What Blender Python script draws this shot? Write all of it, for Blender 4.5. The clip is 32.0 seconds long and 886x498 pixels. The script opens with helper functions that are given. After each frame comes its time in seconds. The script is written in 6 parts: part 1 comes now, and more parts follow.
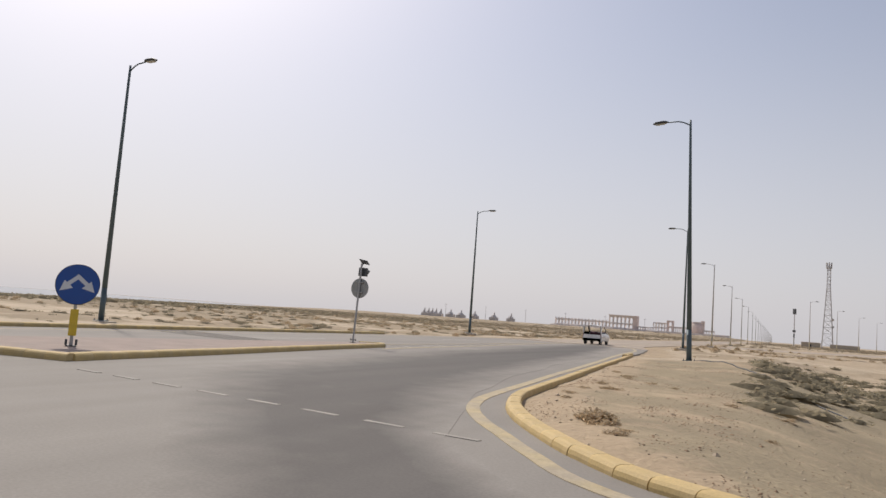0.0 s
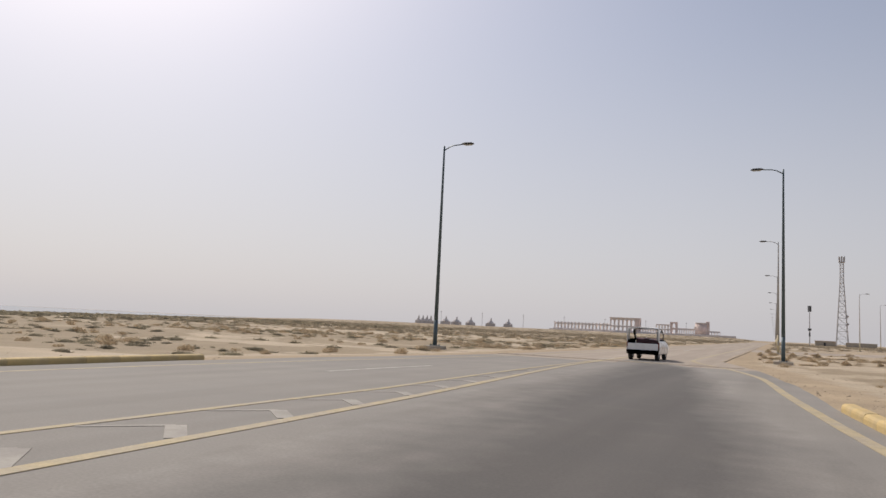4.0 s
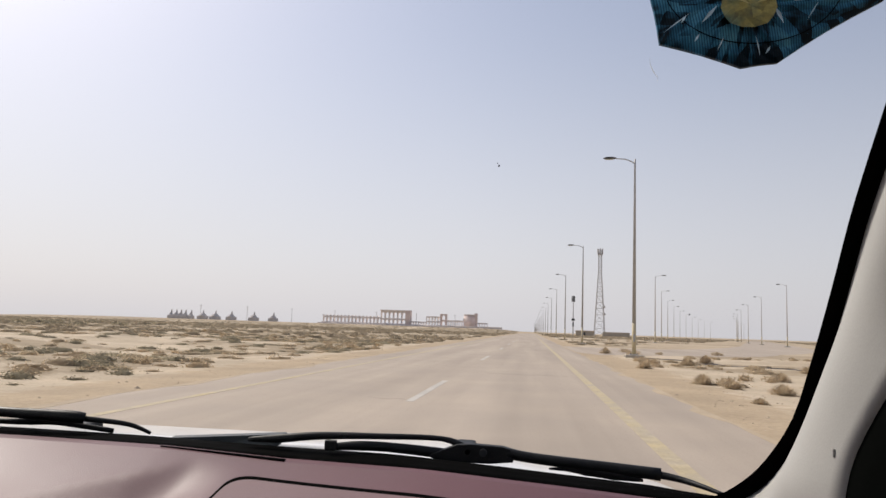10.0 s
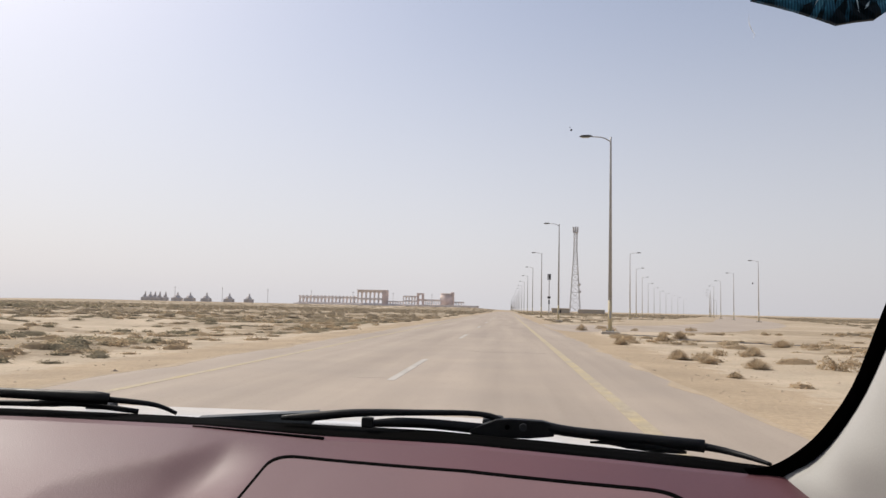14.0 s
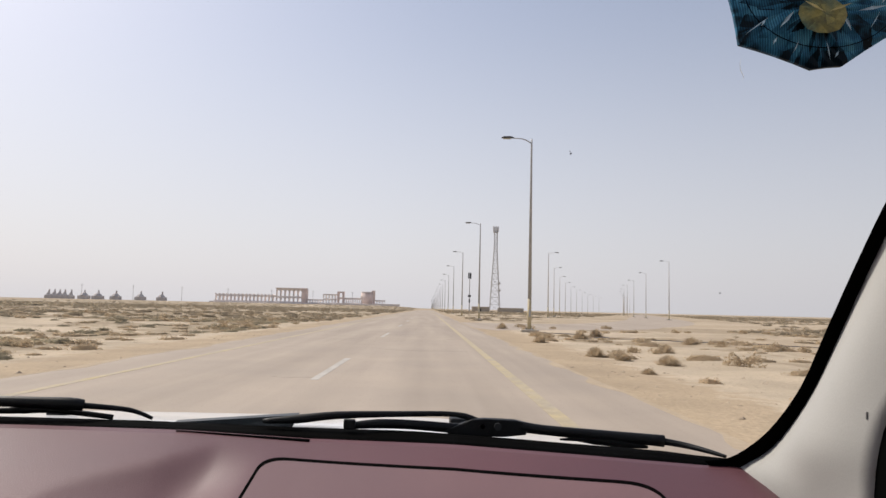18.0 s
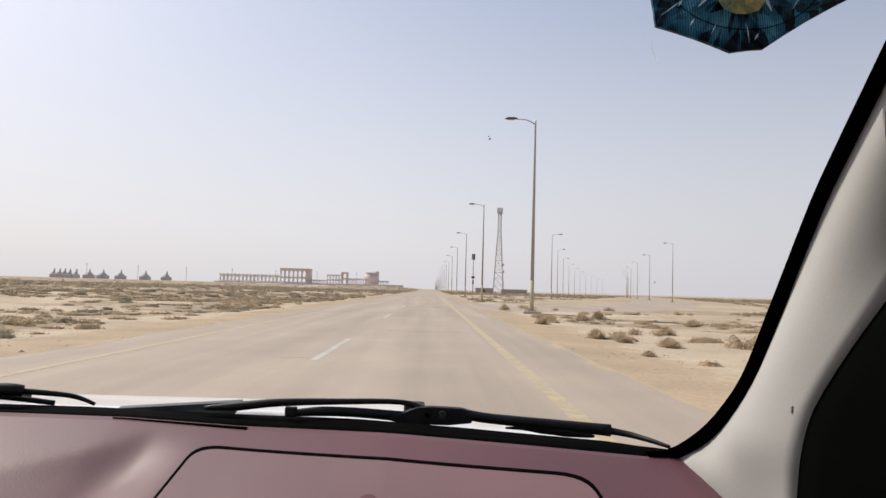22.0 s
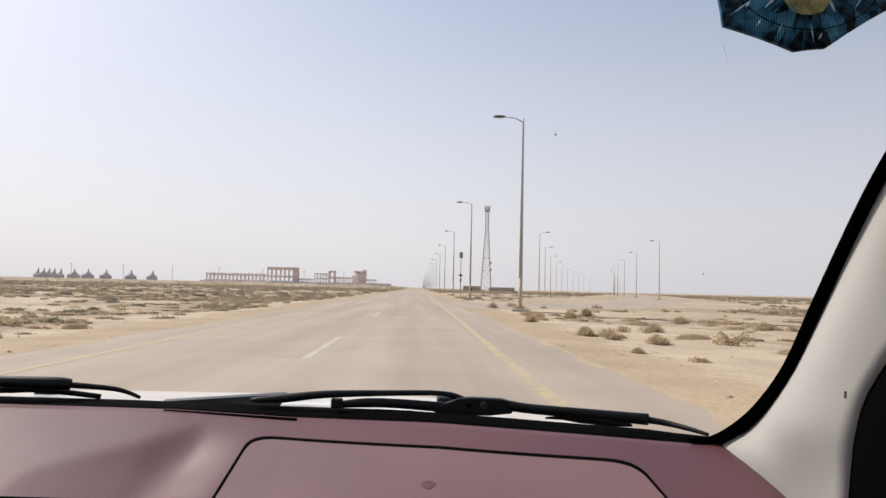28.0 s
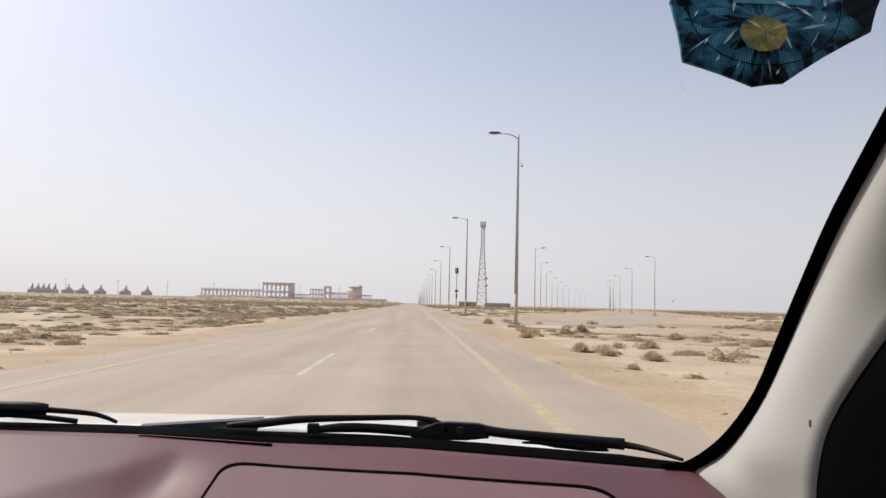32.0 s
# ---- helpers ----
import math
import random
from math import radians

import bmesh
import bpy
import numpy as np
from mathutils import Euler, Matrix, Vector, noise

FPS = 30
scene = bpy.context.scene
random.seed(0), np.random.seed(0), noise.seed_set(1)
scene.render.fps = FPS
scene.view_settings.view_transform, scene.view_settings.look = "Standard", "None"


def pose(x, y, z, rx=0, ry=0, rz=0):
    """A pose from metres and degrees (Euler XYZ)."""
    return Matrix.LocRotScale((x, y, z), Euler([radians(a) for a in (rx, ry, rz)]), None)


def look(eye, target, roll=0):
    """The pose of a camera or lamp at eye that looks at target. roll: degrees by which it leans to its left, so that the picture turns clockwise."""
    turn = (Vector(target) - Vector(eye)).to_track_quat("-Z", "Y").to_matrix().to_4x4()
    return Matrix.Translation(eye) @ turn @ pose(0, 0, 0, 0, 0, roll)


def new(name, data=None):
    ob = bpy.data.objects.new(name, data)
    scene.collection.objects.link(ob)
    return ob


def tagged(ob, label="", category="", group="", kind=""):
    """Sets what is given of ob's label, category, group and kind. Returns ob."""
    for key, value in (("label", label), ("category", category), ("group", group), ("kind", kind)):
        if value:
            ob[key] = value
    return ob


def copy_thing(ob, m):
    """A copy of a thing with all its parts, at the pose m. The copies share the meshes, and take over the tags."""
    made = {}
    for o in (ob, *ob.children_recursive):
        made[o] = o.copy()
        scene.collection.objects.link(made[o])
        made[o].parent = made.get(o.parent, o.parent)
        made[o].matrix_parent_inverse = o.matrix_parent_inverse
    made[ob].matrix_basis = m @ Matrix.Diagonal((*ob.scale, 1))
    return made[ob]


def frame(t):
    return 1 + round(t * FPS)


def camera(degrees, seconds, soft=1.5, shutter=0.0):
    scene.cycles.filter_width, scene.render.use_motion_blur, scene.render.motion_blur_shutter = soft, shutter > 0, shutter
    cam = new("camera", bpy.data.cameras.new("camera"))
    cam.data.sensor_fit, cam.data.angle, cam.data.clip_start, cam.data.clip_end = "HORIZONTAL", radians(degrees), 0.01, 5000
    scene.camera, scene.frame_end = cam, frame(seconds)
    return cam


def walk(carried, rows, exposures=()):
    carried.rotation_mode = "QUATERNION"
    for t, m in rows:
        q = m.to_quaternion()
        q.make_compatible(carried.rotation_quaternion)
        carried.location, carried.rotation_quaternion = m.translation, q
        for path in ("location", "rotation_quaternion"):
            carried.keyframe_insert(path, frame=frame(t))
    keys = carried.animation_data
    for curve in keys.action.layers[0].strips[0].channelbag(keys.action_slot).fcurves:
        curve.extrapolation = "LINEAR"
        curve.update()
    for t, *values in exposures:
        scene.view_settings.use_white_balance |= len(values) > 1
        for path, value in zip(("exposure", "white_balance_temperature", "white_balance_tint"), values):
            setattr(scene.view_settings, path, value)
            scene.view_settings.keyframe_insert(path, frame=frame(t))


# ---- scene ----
# The camera drives from a junction into the cabin of a car that stands on the main road,
# and stays there in a hand. x is right of the road's direction, y along it.
cam = camera(62.19, 32.0)


def aim(x, y, z, yaw, pitch, lean):
    """A camera pose: yaw to the left, pitch up, lean to the left, in degrees."""
    a, b = radians(yaw), radians(pitch)
    eye = Vector((x, y, z))
    way = Vector((-math.sin(a) * math.cos(b), math.cos(a) * math.cos(b), math.sin(b)))
    return look(eye, eye + way, lean)


# seconds, x, y, z, yaw, pitch, lean
ROWS = [
    (0, 14.782, -68.014, 1.390, 24.75, 5.33, 4.24), (0.5, 13.159, -65.236, 1.340, 28.38, 5.24, 4.05),
    (1, 11.574, -62.407, 1.320, 30.71, 5.32, 4.01), (1.5, 10.009, -59.257, 1.350, 31.85, 5.34, 3.78),
    (2, 8.893, -56.382, 1.360, 32.06, 5.30, 3.34), (2.5, 7.919, -53.263, 1.340, 31.76, 5.40, 3.10),
    (3, 7.017, -49.000, 1.370, 30.31, 5.61, 3.01), (3.5, 6.368, -45.110, 1.360, 27.60, 5.90, 2.72),
    (4, 5.869, -41.224, 1.310, 24.46, 5.93, 2.77), (4.5, 5.411, -36.487, 1.280, 20.48, 5.85, 2.86),
    (4.6, 5.239, -35.304, 1.278, 19.88, 5.84, 2.81), (4.7, 4.929, -33.547, 1.278, 19.29, 5.83, 2.76),
    (4.8, 4.395, -30.851, 1.278, 18.69, 5.82, 2.70), (4.9, 3.698, -27.334, 1.278, 18.10, 5.81, 2.65),
    (5, 2.926, -23.685, 1.278, 17.50, 5.80, 2.60), (5.1, 2.186, -20.019, 1.278, 16.92, 5.82, 2.52),
    (5.2, 1.567, -16.321, 1.278, 16.34, 5.84, 2.44), (5.3, 1.025, -12.601, 1.278, 15.76, 5.86, 2.36),
    (5.4, 0.575, -8.884, 1.278, 15.18, 5.88, 2.28), (5.5, 0.301, -5.622, 1.278, 14.60, 5.90, 2.20),
    (5.6, 0.163, -3.061, 1.278, 14.15, 5.92, 2.13), (5.7, 0.091, -1.279, 1.278, 13.70, 5.95, 2.05),
    (5.8, 0.070, -0.401, 1.278, 13.25, 5.97, 1.98), (5.9, 0.063, -0.086, 1.278, 12.80, 6.00, 1.90),
    (6, 0.060, 0.019, 1.278, 12.50, 6.01, 1.83), (6.2, 0.060, 0.021, 1.278, 11.90, 6.03, 1.70),
    (6.5, 0.060, 0.021, 1.272, 11.38, 6.03, 1.62), (7, 0.064, 0.018, 1.279, 10.46, 5.67, 1.55),
    (7.5, 0.081, 0.031, 1.286, 9.82, 5.57, 1.83), (8, 0.085, 0.033, 1.282, 9.17, 5.79, 1.86),
    (8.5, 0.094, 0.033, 1.277, 8.72, 5.84, 1.62), (9, 0.090, 0.023, 1.282, 7.98, 6.00, 1.62),
    (9.5, 0.115, 0.030, 1.284, 7.88, 5.78, 1.78), (10, 0.094, 0.031, 1.287, 7.00, 6.19, 1.94),
    (10.5, 0.091, 0.039, 1.275, 6.69, 6.07, 1.90), (11, 0.090, 0.020, 1.287, 6.31, 5.88, 1.90),
    (11.5, 0.095, 0.025, 1.272, 6.44, 5.43, 1.72), (12, 0.089, 0.031, 1.286, 6.18, 5.39, 1.55),
    (12.5, 0.047, 0.022, 1.277, 5.40, 5.48, 1.51), (13, 0.047, 0.029, 1.276, 5.48, 5.01, 1.48),
    (13.5, 0.027, 0.044, 1.281, 5.29, 4.76, 1.38), (15.5, 0.025, 0.045, 1.272, 4.91, 4.11, 1.23),
    (16, 0.019, 0.044, 1.285, 4.79, 3.91, 1.20), (16.5, 0.012, 0.052, 1.283, -1.70, 3.71, 1.30),
    (17, -0.028, 0.016, 1.292, -1.61, 3.51, 1.38), (17.5, -0.036, 0.008, 1.285, -1.37, 3.91, 1.30),
    (18, -0.037, 0.006, 1.286, -1.06, 4.64, 1.30), (18.5, -0.012, 0.008, 1.292, 0.45, 4.40, 1.38),
    (19, -0.001, -0.002, 1.301, 0.21, 4.41, 1.41), (19.5, 0.005, 0.014, 1.294, 0.09, 4.28, 1.44),
    (20, 0.020, 0.000, 1.302, -0.16, 4.29, 1.44), (20.5, 0.014, 0.024, 1.290, -0.43, 4.02, 1.34),
    (21, 0.016, 0.037, 1.279, -0.75, 3.96, 1.41), (21.5, 0.028, 0.022, 1.290, -0.86, 3.70, 1.55),
    (22, 0.029, 0.020, 1.294, -0.79, 3.16, 1.58), (22.5, 0.017, 0.039, 1.264, -1.05, 3.10, 1.48),
    (23, -0.005, 0.021, 1.275, -0.92, 2.36, 1.55), (23.5, -0.004, 0.013, 1.286, -1.12, 2.36, 1.38),
    (24, 0.003, 0.027, 1.294, -1.30, 2.70, 1.41), (24.5, 0.009, 0.024, 1.287, -1.49, 2.64, 1.55),
    (25, 0.002, 0.024, 1.288, -1.48, 2.64, 1.51), (25.5, 0.005, 0.039, 1.283, -1.67, 2.91, 1.51),
    (27.5, -0.028, 0.005, 1.290, -1.84, 3.05, 1.38), (28, -0.032, 0.004, 1.287, -1.77, 3.05, 1.34),
    (28.5, -0.018, 0.002, 1.300, -1.81, 3.31, 1.34), (29, -0.004, -0.008, 1.315, -1.84, 3.66, 1.41),
    (29.5, 0.008, -0.004, 1.314, -1.93, 3.93, 1.44), (30, 0.006, 0.005, 1.313, -2.10, 4.13, 1.44),
    (30.5, 0.012, -0.007, 1.321, -1.88, 4.26, 1.38), (31, 0.004, -0.014, 1.317, -2.12, 4.27, 1.41),
    (31.5, -0.002, -0.011, 1.308, -2.21, 4.40, 1.48), (32, -0.011, -0.003, 1.298, -2.07, 4.27, 1.38),
]
walk(cam, [(r[0], aim(*r[1:])) for r in ROWS], [(0.0, -0.20), (2.0, -0.31), (4.5, -0.31), (7.5, -0.19), (9.5, -0.02), (13.0, 0.0), (19.0, 0.05), (28.0, 0.14), (32.0, 0.14)])

# ---- light ----
SUN_TURN, SUN_HEIGHT = radians(-55), radians(47)
world = bpy.data.worlds.new("world")
scene.world = world
world.use_nodes = True
sky = world.node_tree.nodes.new("ShaderNodeTexSky")
sky.sky_type = "NISHITA"
sky.sun_disc = False
sky.sun_elevation, sky.sun_rotation = SUN_HEIGHT, SUN_TURN
sky.air_density, sky.dust_density, sky.ozone_density = 1.0, 3.2, 2.4
back = world.node_tree.nodes["Background"]
back.inputs["Strength"].default_value = 0.12
veil = world.node_tree.nodes.new("ShaderNodeMix")  # pale dust haze over the whole sky
veil.data_type = "RGBA"
dome = world.node_tree.nodes.new("ShaderNodeTexCoord")
high = world.node_tree.nodes.new("ShaderNodeSeparateXYZ")
thick = world.node_tree.nodes.new("ShaderNodeMapRange")  # the haze is thickest at the horizon
thick.interpolation_type = "SMOOTHSTEP"
for i, v in enumerate((0.0, 0.5, 0.80, 0.22)):
    thick.inputs[i + 1].default_value = v
world.node_tree.links.new(dome.outputs["Generated"], high.inputs[0])
glow = world.node_tree.nodes.new("ShaderNodeVectorMath")  # the haze is brighter on the sun's side
glow.operation = "DOT_PRODUCT"
glow.inputs[1].default_value = (math.sin(SUN_TURN), math.cos(SUN_TURN), 0.0)
lit = world.node_tree.nodes.new("ShaderNodeMapRange")
for i, v in enumerate((-0.1, 0.65, 0.83, 1.0)):
    lit.inputs[i + 1].default_value = v
tone = world.node_tree.nodes.new("ShaderNodeVectorMath")
tone.operation = "SCALE"
tone.inputs[0].default_value = (6.78, 6.60, 6.92)
world.node_tree.links.new(dome.outputs["Generated"], glow.inputs[0])
world.node_tree.links.new(glow.outputs["Value"], lit.inputs[0])
world.node_tree.links.new(lit.outputs[0], tone.inputs["Scale"])
world.node_tree.links.new(tone.outputs[0], veil.inputs[7])
world.node_tree.links.new(high.outputs[2], thick.inputs[0])
world.node_tree.links.new(thick.outputs[0], veil.inputs[0])
warm = world.node_tree.nodes.new("ShaderNodeMix")  # dust takes some of the green and blue out of the clear sky
warm.data_type, warm.blend_type = "RGBA", "MULTIPLY"
warm.inputs[0].default_value, warm.inputs[7].default_value = 1.0, (1.05, 1.01, 1.015, 1.0)
world.node_tree.links.new(sky.outputs["Color"], warm.inputs[6])
world.node_tree.links.new(warm.outputs[2], veil.inputs[6])
world.node_tree.links.new(veil.outputs[2], back.inputs["Color"])
sun = new("sun", bpy.data.lights.new("sun", "SUN"))
sun.data.energy, sun.data.angle, sun.data.color = 3.4, radians(2.0), (1.0, 0.93, 0.83)
towards = Vector((math.sin(SUN_TURN) * math.cos(SUN_HEIGHT), math.cos(SUN_TURN) * math.cos(SUN_HEIGHT), math.sin(SUN_HEIGHT)))
sun.matrix_world = look((0, 0, 60), Vector((0, 0, 60)) - towards)

# ---- materials ----
def material(name, colour, rough=0.6, metal=0.0, vary=0.12, scale=6.0, fine=60.0, bump=0.15, depth=0.004, second=None,
             amount=0.5, isle=0.0, object_vary=0.0, coat=0.0, sharp=0.12, spec=0.5, streak=0.0, layers=(), through_light=0.0, blur=0.14, fringe=0.32):
    """A surface with a base colour, a coarse and a fine noise, an optional second colour in patches, and relief."""
    m = bpy.data.materials.new(name)
    m.use_nodes = True
    n, k = m.node_tree.nodes, m.node_tree.links
    b = n["Principled BSDF"]
    b.inputs["Roughness"].default_value, b.inputs["Metallic"].default_value = rough, metal
    b.inputs["Coat Weight"].default_value = coat
    b.inputs["Specular IOR Level"].default_value = spec
    geo = n.new("ShaderNodeNewGeometry")
    where = n.new("ShaderNodeTexCoord")

    def cloud(s, detail=4.0):
        t = n.new("ShaderNodeTexNoise")
        t.inputs["Scale"].default_value, t.inputs["Detail"].default_value = s, detail
        k.new(where.outputs["Object"], t.inputs["Vector"])
        return t

    def mix(kind, fac, a, c):
        x = n.new("ShaderNodeMix")
        x.data_type, x.blend_type = "RGBA", kind
        for socket, v in ((x.inputs[0], fac), (x.inputs[6], a), (x.inputs[7], c)):
            if isinstance(v, (int, float)):
                socket.default_value = v
            elif isinstance(v, tuple):
                socket.default_value = (*v, 1.0)
            else:
                k.new(v, socket)
        return x.outputs[2]

    def ramp(source, lo, hi, a=0.0, c=1.0):
        r = n.new("ShaderNodeMapRange")
        for i, v in enumerate((lo, hi, a, c)):
            r.inputs[i + 1].default_value = v
        k.new(source, r.inputs[0])
        return r.outputs[0]

    coarse, grain = cloud(scale), cloud(fine, 3.0)
    col = colour
    if second:
        patches = cloud(scale * 0.35, 6.0)
        col = mix("MIX", ramp(patches.outputs["Fac"], amount - sharp, amount + sharp), colour, second)
    for layer, tint in layers:
        where_it_lies = n.new("ShaderNodeAttribute")
        where_it_lies.attribute_name = layer
        ragged_edge = cloud(1.6, 6.0)
        both = n.new("ShaderNodeMath")
        k.new(where_it_lies.outputs["Fac"], both.inputs[0])
        k.new(ramp(ragged_edge.outputs["Fac"], 0.25, 0.75, -fringe, fringe), both.inputs[1])
        col = mix("MIX", ramp(both.outputs[0], 0.5 - blur, 0.5 + blur), col, tint)
    lo, hi = 1.0 - vary, 1.0 + vary
    grey = n.new("ShaderNodeCombineColor")
    tone = ramp(coarse.outputs["Fac"], 0.3, 0.7, lo, hi)
    for i in range(3):
        k.new(tone, grey.inputs[i])
    col = mix("MULTIPLY", 1.0, col, grey.outputs[0])
    grey2 = n.new("ShaderNodeCombineColor")
    tone2 = ramp(grain.outputs["Fac"], 0.3, 0.7, 1.0 - vary * 0.7, 1.0 + vary * 0.7)
    for i in range(3):
        k.new(tone2, grey2.inputs[i])
    col = mix("MULTIPLY", 1.0, col, grey2.outputs[0])
    if streak:
        stretch = n.new("ShaderNodeMapping")
        stretch.inputs["Scale"].default_value = (0.9, 0.035, 1.0)
        k.new(where.outputs["Object"], stretch.inputs["Vector"])
        lanes = cloud(1.0, 5.0)
        k.new(stretch.outputs[0], lanes.inputs["Vector"])
        grey4 = n.new("ShaderNodeCombineColor")
        tone4 = ramp(lanes.outputs["Fac"], 0.32, 0.68, 1.0 - streak, 1.0 + streak)
        for i in range(3):
            k.new(tone4, grey4.inputs[i])
        col = mix("MULTIPLY", 1.0, col, grey4.outputs[0])
    if isle or object_vary:
        src = geo.outputs["Random Per Island"]
        if object_vary:
            src = n.new("ShaderNodeObjectInfo").outputs["Random"]
        grey3 = n.new("ShaderNodeCombineColor")
        tone3 = ramp(src, 0.0, 1.0, 1.0 - (isle or object_vary), 1.0 + (isle or object_vary))
        for i in range(3):
            k.new(tone3, grey3.inputs[i])
        col = mix("MULTIPLY", 1.0, col, grey3.outputs[0])
    k.new(col, b.inputs["Base Color"])
    k.new(ramp(coarse.outputs["Fac"], 0.3, 0.7, max(0.02, rough - 0.08), min(1.0, rough + 0.08)), b.inputs["Roughness"])
    if through_light:
        leaf, blend = n.new("ShaderNodeBsdfTranslucent"), n.new("ShaderNodeMixShader")
        k.new(col, leaf.inputs["Color"])
        blend.inputs[0].default_value = through_light
        k.new(b.outputs[0], blend.inputs[1])
        k.new(leaf.outputs[0], blend.inputs[2])
        k.new(blend.outputs[0], n["Material Output"].inputs["Surface"])
    if bump:
        bp = n.new("ShaderNodeBump")
        bp.inputs["Strength"].default_value, bp.inputs["Distance"].default_value = bump, depth
        k.new(grain.outputs["Fac"], bp.inputs["Height"])
        k.new(bp.outputs[0], b.inputs["Normal"])
    return m


SAND = material("sand", (0.495, 0.405, 0.295), 0.95, vary=0.14, scale=0.45, fine=11.0, bump=0.7, depth=0.04,
                second=(0.425, 0.345, 0.245), amount=0.52, spec=0.2, layers=(("scrub_soil", (0.33, 0.262, 0.178)), ("brown_sand", (0.405, 0.322, 0.225)), ("verge", (0.40, 0.31, 0.208)), ("heap", (0.312, 0.255, 0.168))))
ASPHALT = material("asphalt", (0.382, 0.316, 0.251), 0.85, vary=0.07, scale=0.5, fine=30.0, bump=0.3, depth=0.008,
                   second=(0.350, 0.292, 0.236), amount=0.5, spec=0.3, sharp=0.2, streak=0.13)
ASPHALT_OLD = material("asphalt_junction", (0.280, 0.256, 0.226), 0.85, vary=0.10, scale=0.5, fine=30.0, bump=0.3, depth=0.008,
                       second=(0.242, 0.222, 0.197), amount=0.5, spec=0.3, sharp=0.3, streak=0.08)
PATCH = material("asphalt_patch", (0.15, 0.138, 0.125), 0.85, vary=0.16, scale=0.6, fine=30.0, bump=0.3, depth=0.008,
                 second=(0.185, 0.172, 0.158), amount=0.5, sharp=0.2, spec=0.3, streak=0.26)
PATCH_LANE = material("asphalt_turning_lane", (0.280, 0.256, 0.226), 0.85, vary=0.12, scale=0.5, fine=30.0, bump=0.3, depth=0.008,
                      second=(0.242, 0.222, 0.197), amount=0.5, sharp=0.3, spec=0.3, streak=0.12, layers=(("dark_lane", (0.118, 0.108, 0.098)),), blur=0.46, fringe=0.16)
RUMBLE = material("rumble_strip", (0.19, 0.172, 0.15), 0.85, vary=0.16, scale=1.5, fine=30.0, second=(0.24, 0.215, 0.185), amount=0.5, sharp=0.2, spec=0.3)
SEAM = material("tar_seam", (0.315, 0.265, 0.215), 0.8, vary=0.15, scale=2.0, fine=30.0, second=(0.32, 0.275, 0.232), amount=0.52, spec=0.3)
JOINT = material("joint_fill", (0.33, 0.265, 0.185), 0.9, vary=0.14, scale=1.5, fine=25.0, bump=0.3, depth=0.008, second=(0.26, 0.215, 0.16), amount=0.5, sharp=0.2)
DRIFT = material("sand_drift", (0.41, 0.325, 0.228), 0.95, vary=0.1, scale=0.8, fine=12.0, bump=0.4, depth=0.01, spec=0.2)
PAVING = material("paving", (0.30, 0.235, 0.20), 0.9, vary=0.15, scale=1.2, fine=40.0, bump=0.3, depth=0.006)
KERB_PAINT = material("kerb_paint", (0.55, 0.395, 0.155), 0.75, vary=0.14, scale=3.0, fine=40.0, bump=0.25,
                      second=(0.47, 0.36, 0.20), amount=0.54, sharp=0.25, object_vary=0.05)
LINE_YELLOW = material("line_yellow", (0.47, 0.372, 0.195), 0.8, vary=0.14, scale=4.0, fine=25.0, second=(0.365, 0.31, 0.24), amount=0.49, sharp=0.25)
LINE_WHITE = material("line_white", (0.47, 0.435, 0.385), 0.8, vary=0.1, scale=4.0, fine=25.0, second=(0.28, 0.255, 0.225), amount=0.62, sharp=0.2)
LINE_FAINT = material("line_faint", (0.40, 0.365, 0.315), 0.85, vary=0.1, scale=4.0, fine=25.0, second=(0.295, 0.268, 0.235), amount=0.45, sharp=0.2)
SCRUB = material("scrub", (0.51, 0.405, 0.275), 0.95, vary=0.12, scale=0.5, fine=20.0, bump=0.0, isle=0.08, spec=0.1, through_light=0.6)
SCRUB_FAR = material("scrub_far", (0.405, 0.338, 0.243), 0.95, vary=0.12, scale=0.02, fine=0.5, bump=0.0, isle=0.08, spec=0.1, through_light=0.6)
# scrub in a darker olive than the two above
SCRUB_OLIVE = material("scrub_olive", (0.33, 0.285, 0.195), 0.95, vary=0.2, scale=0.1, fine=12.0, bump=0.0, isle=0.2, spec=0.1, through_light=0.5)
STEEL_BLUE = material("painted_steel", (0.085, 0.12, 0.135), 0.5, 0.3, vary=0.1, scale=3.0, fine=40.0, bump=0.05)
GALVANISED = material("galvanised_steel", (0.40, 0.395, 0.385), 0.55, 0.25, vary=0.1, scale=3.0, fine=50.0, bump=0.05)
# steel of the side road lamps, colour lightened to imitate distance haze
HAZED_STEEL = material("hazed_steel", (0.60, 0.59, 0.58), 0.6, 0.1, vary=0.08, scale=3.0, fine=50.0, bump=0.05)
POST_YELLOW = material("post_yellow", (0.52, 0.44, 0.28), 0.65, vary=0.1, scale=3.0, fine=30.0, second=(0.38, 0.33, 0.24), amount=0.6)
CONCRETE = material("concrete", (0.42, 0.37, 0.30), 0.9, vary=0.15, scale=2.5, fine=40.0, bump=0.3)
LENS = material("lamp_lens", (0.38, 0.38, 0.33), 0.3, vary=0.05, bump=0.0)
DARK_METAL = material("dark_metal", (0.06, 0.062, 0.065), 0.5, 0.3, vary=0.1, bump=0.05)
SIGN_BLUE = material("sign_blue", (0.012, 0.07, 0.30), 0.45, vary=0.06, scale=4.0, bump=0.02)
SOLAR = material("solar_cells", (0.02, 0.024, 0.035), 0.25, vary=0.1, bump=0.0)
SIGN_WHITE = material("sign_white", (0.62, 0.64, 0.66), 0.5, vary=0.05, bump=0.02)
SIGN_BACK = material("sign_back", (0.33, 0.33, 0.31), 0.55, 0.2, vary=0.08, scale=3.0, bump=0.03)
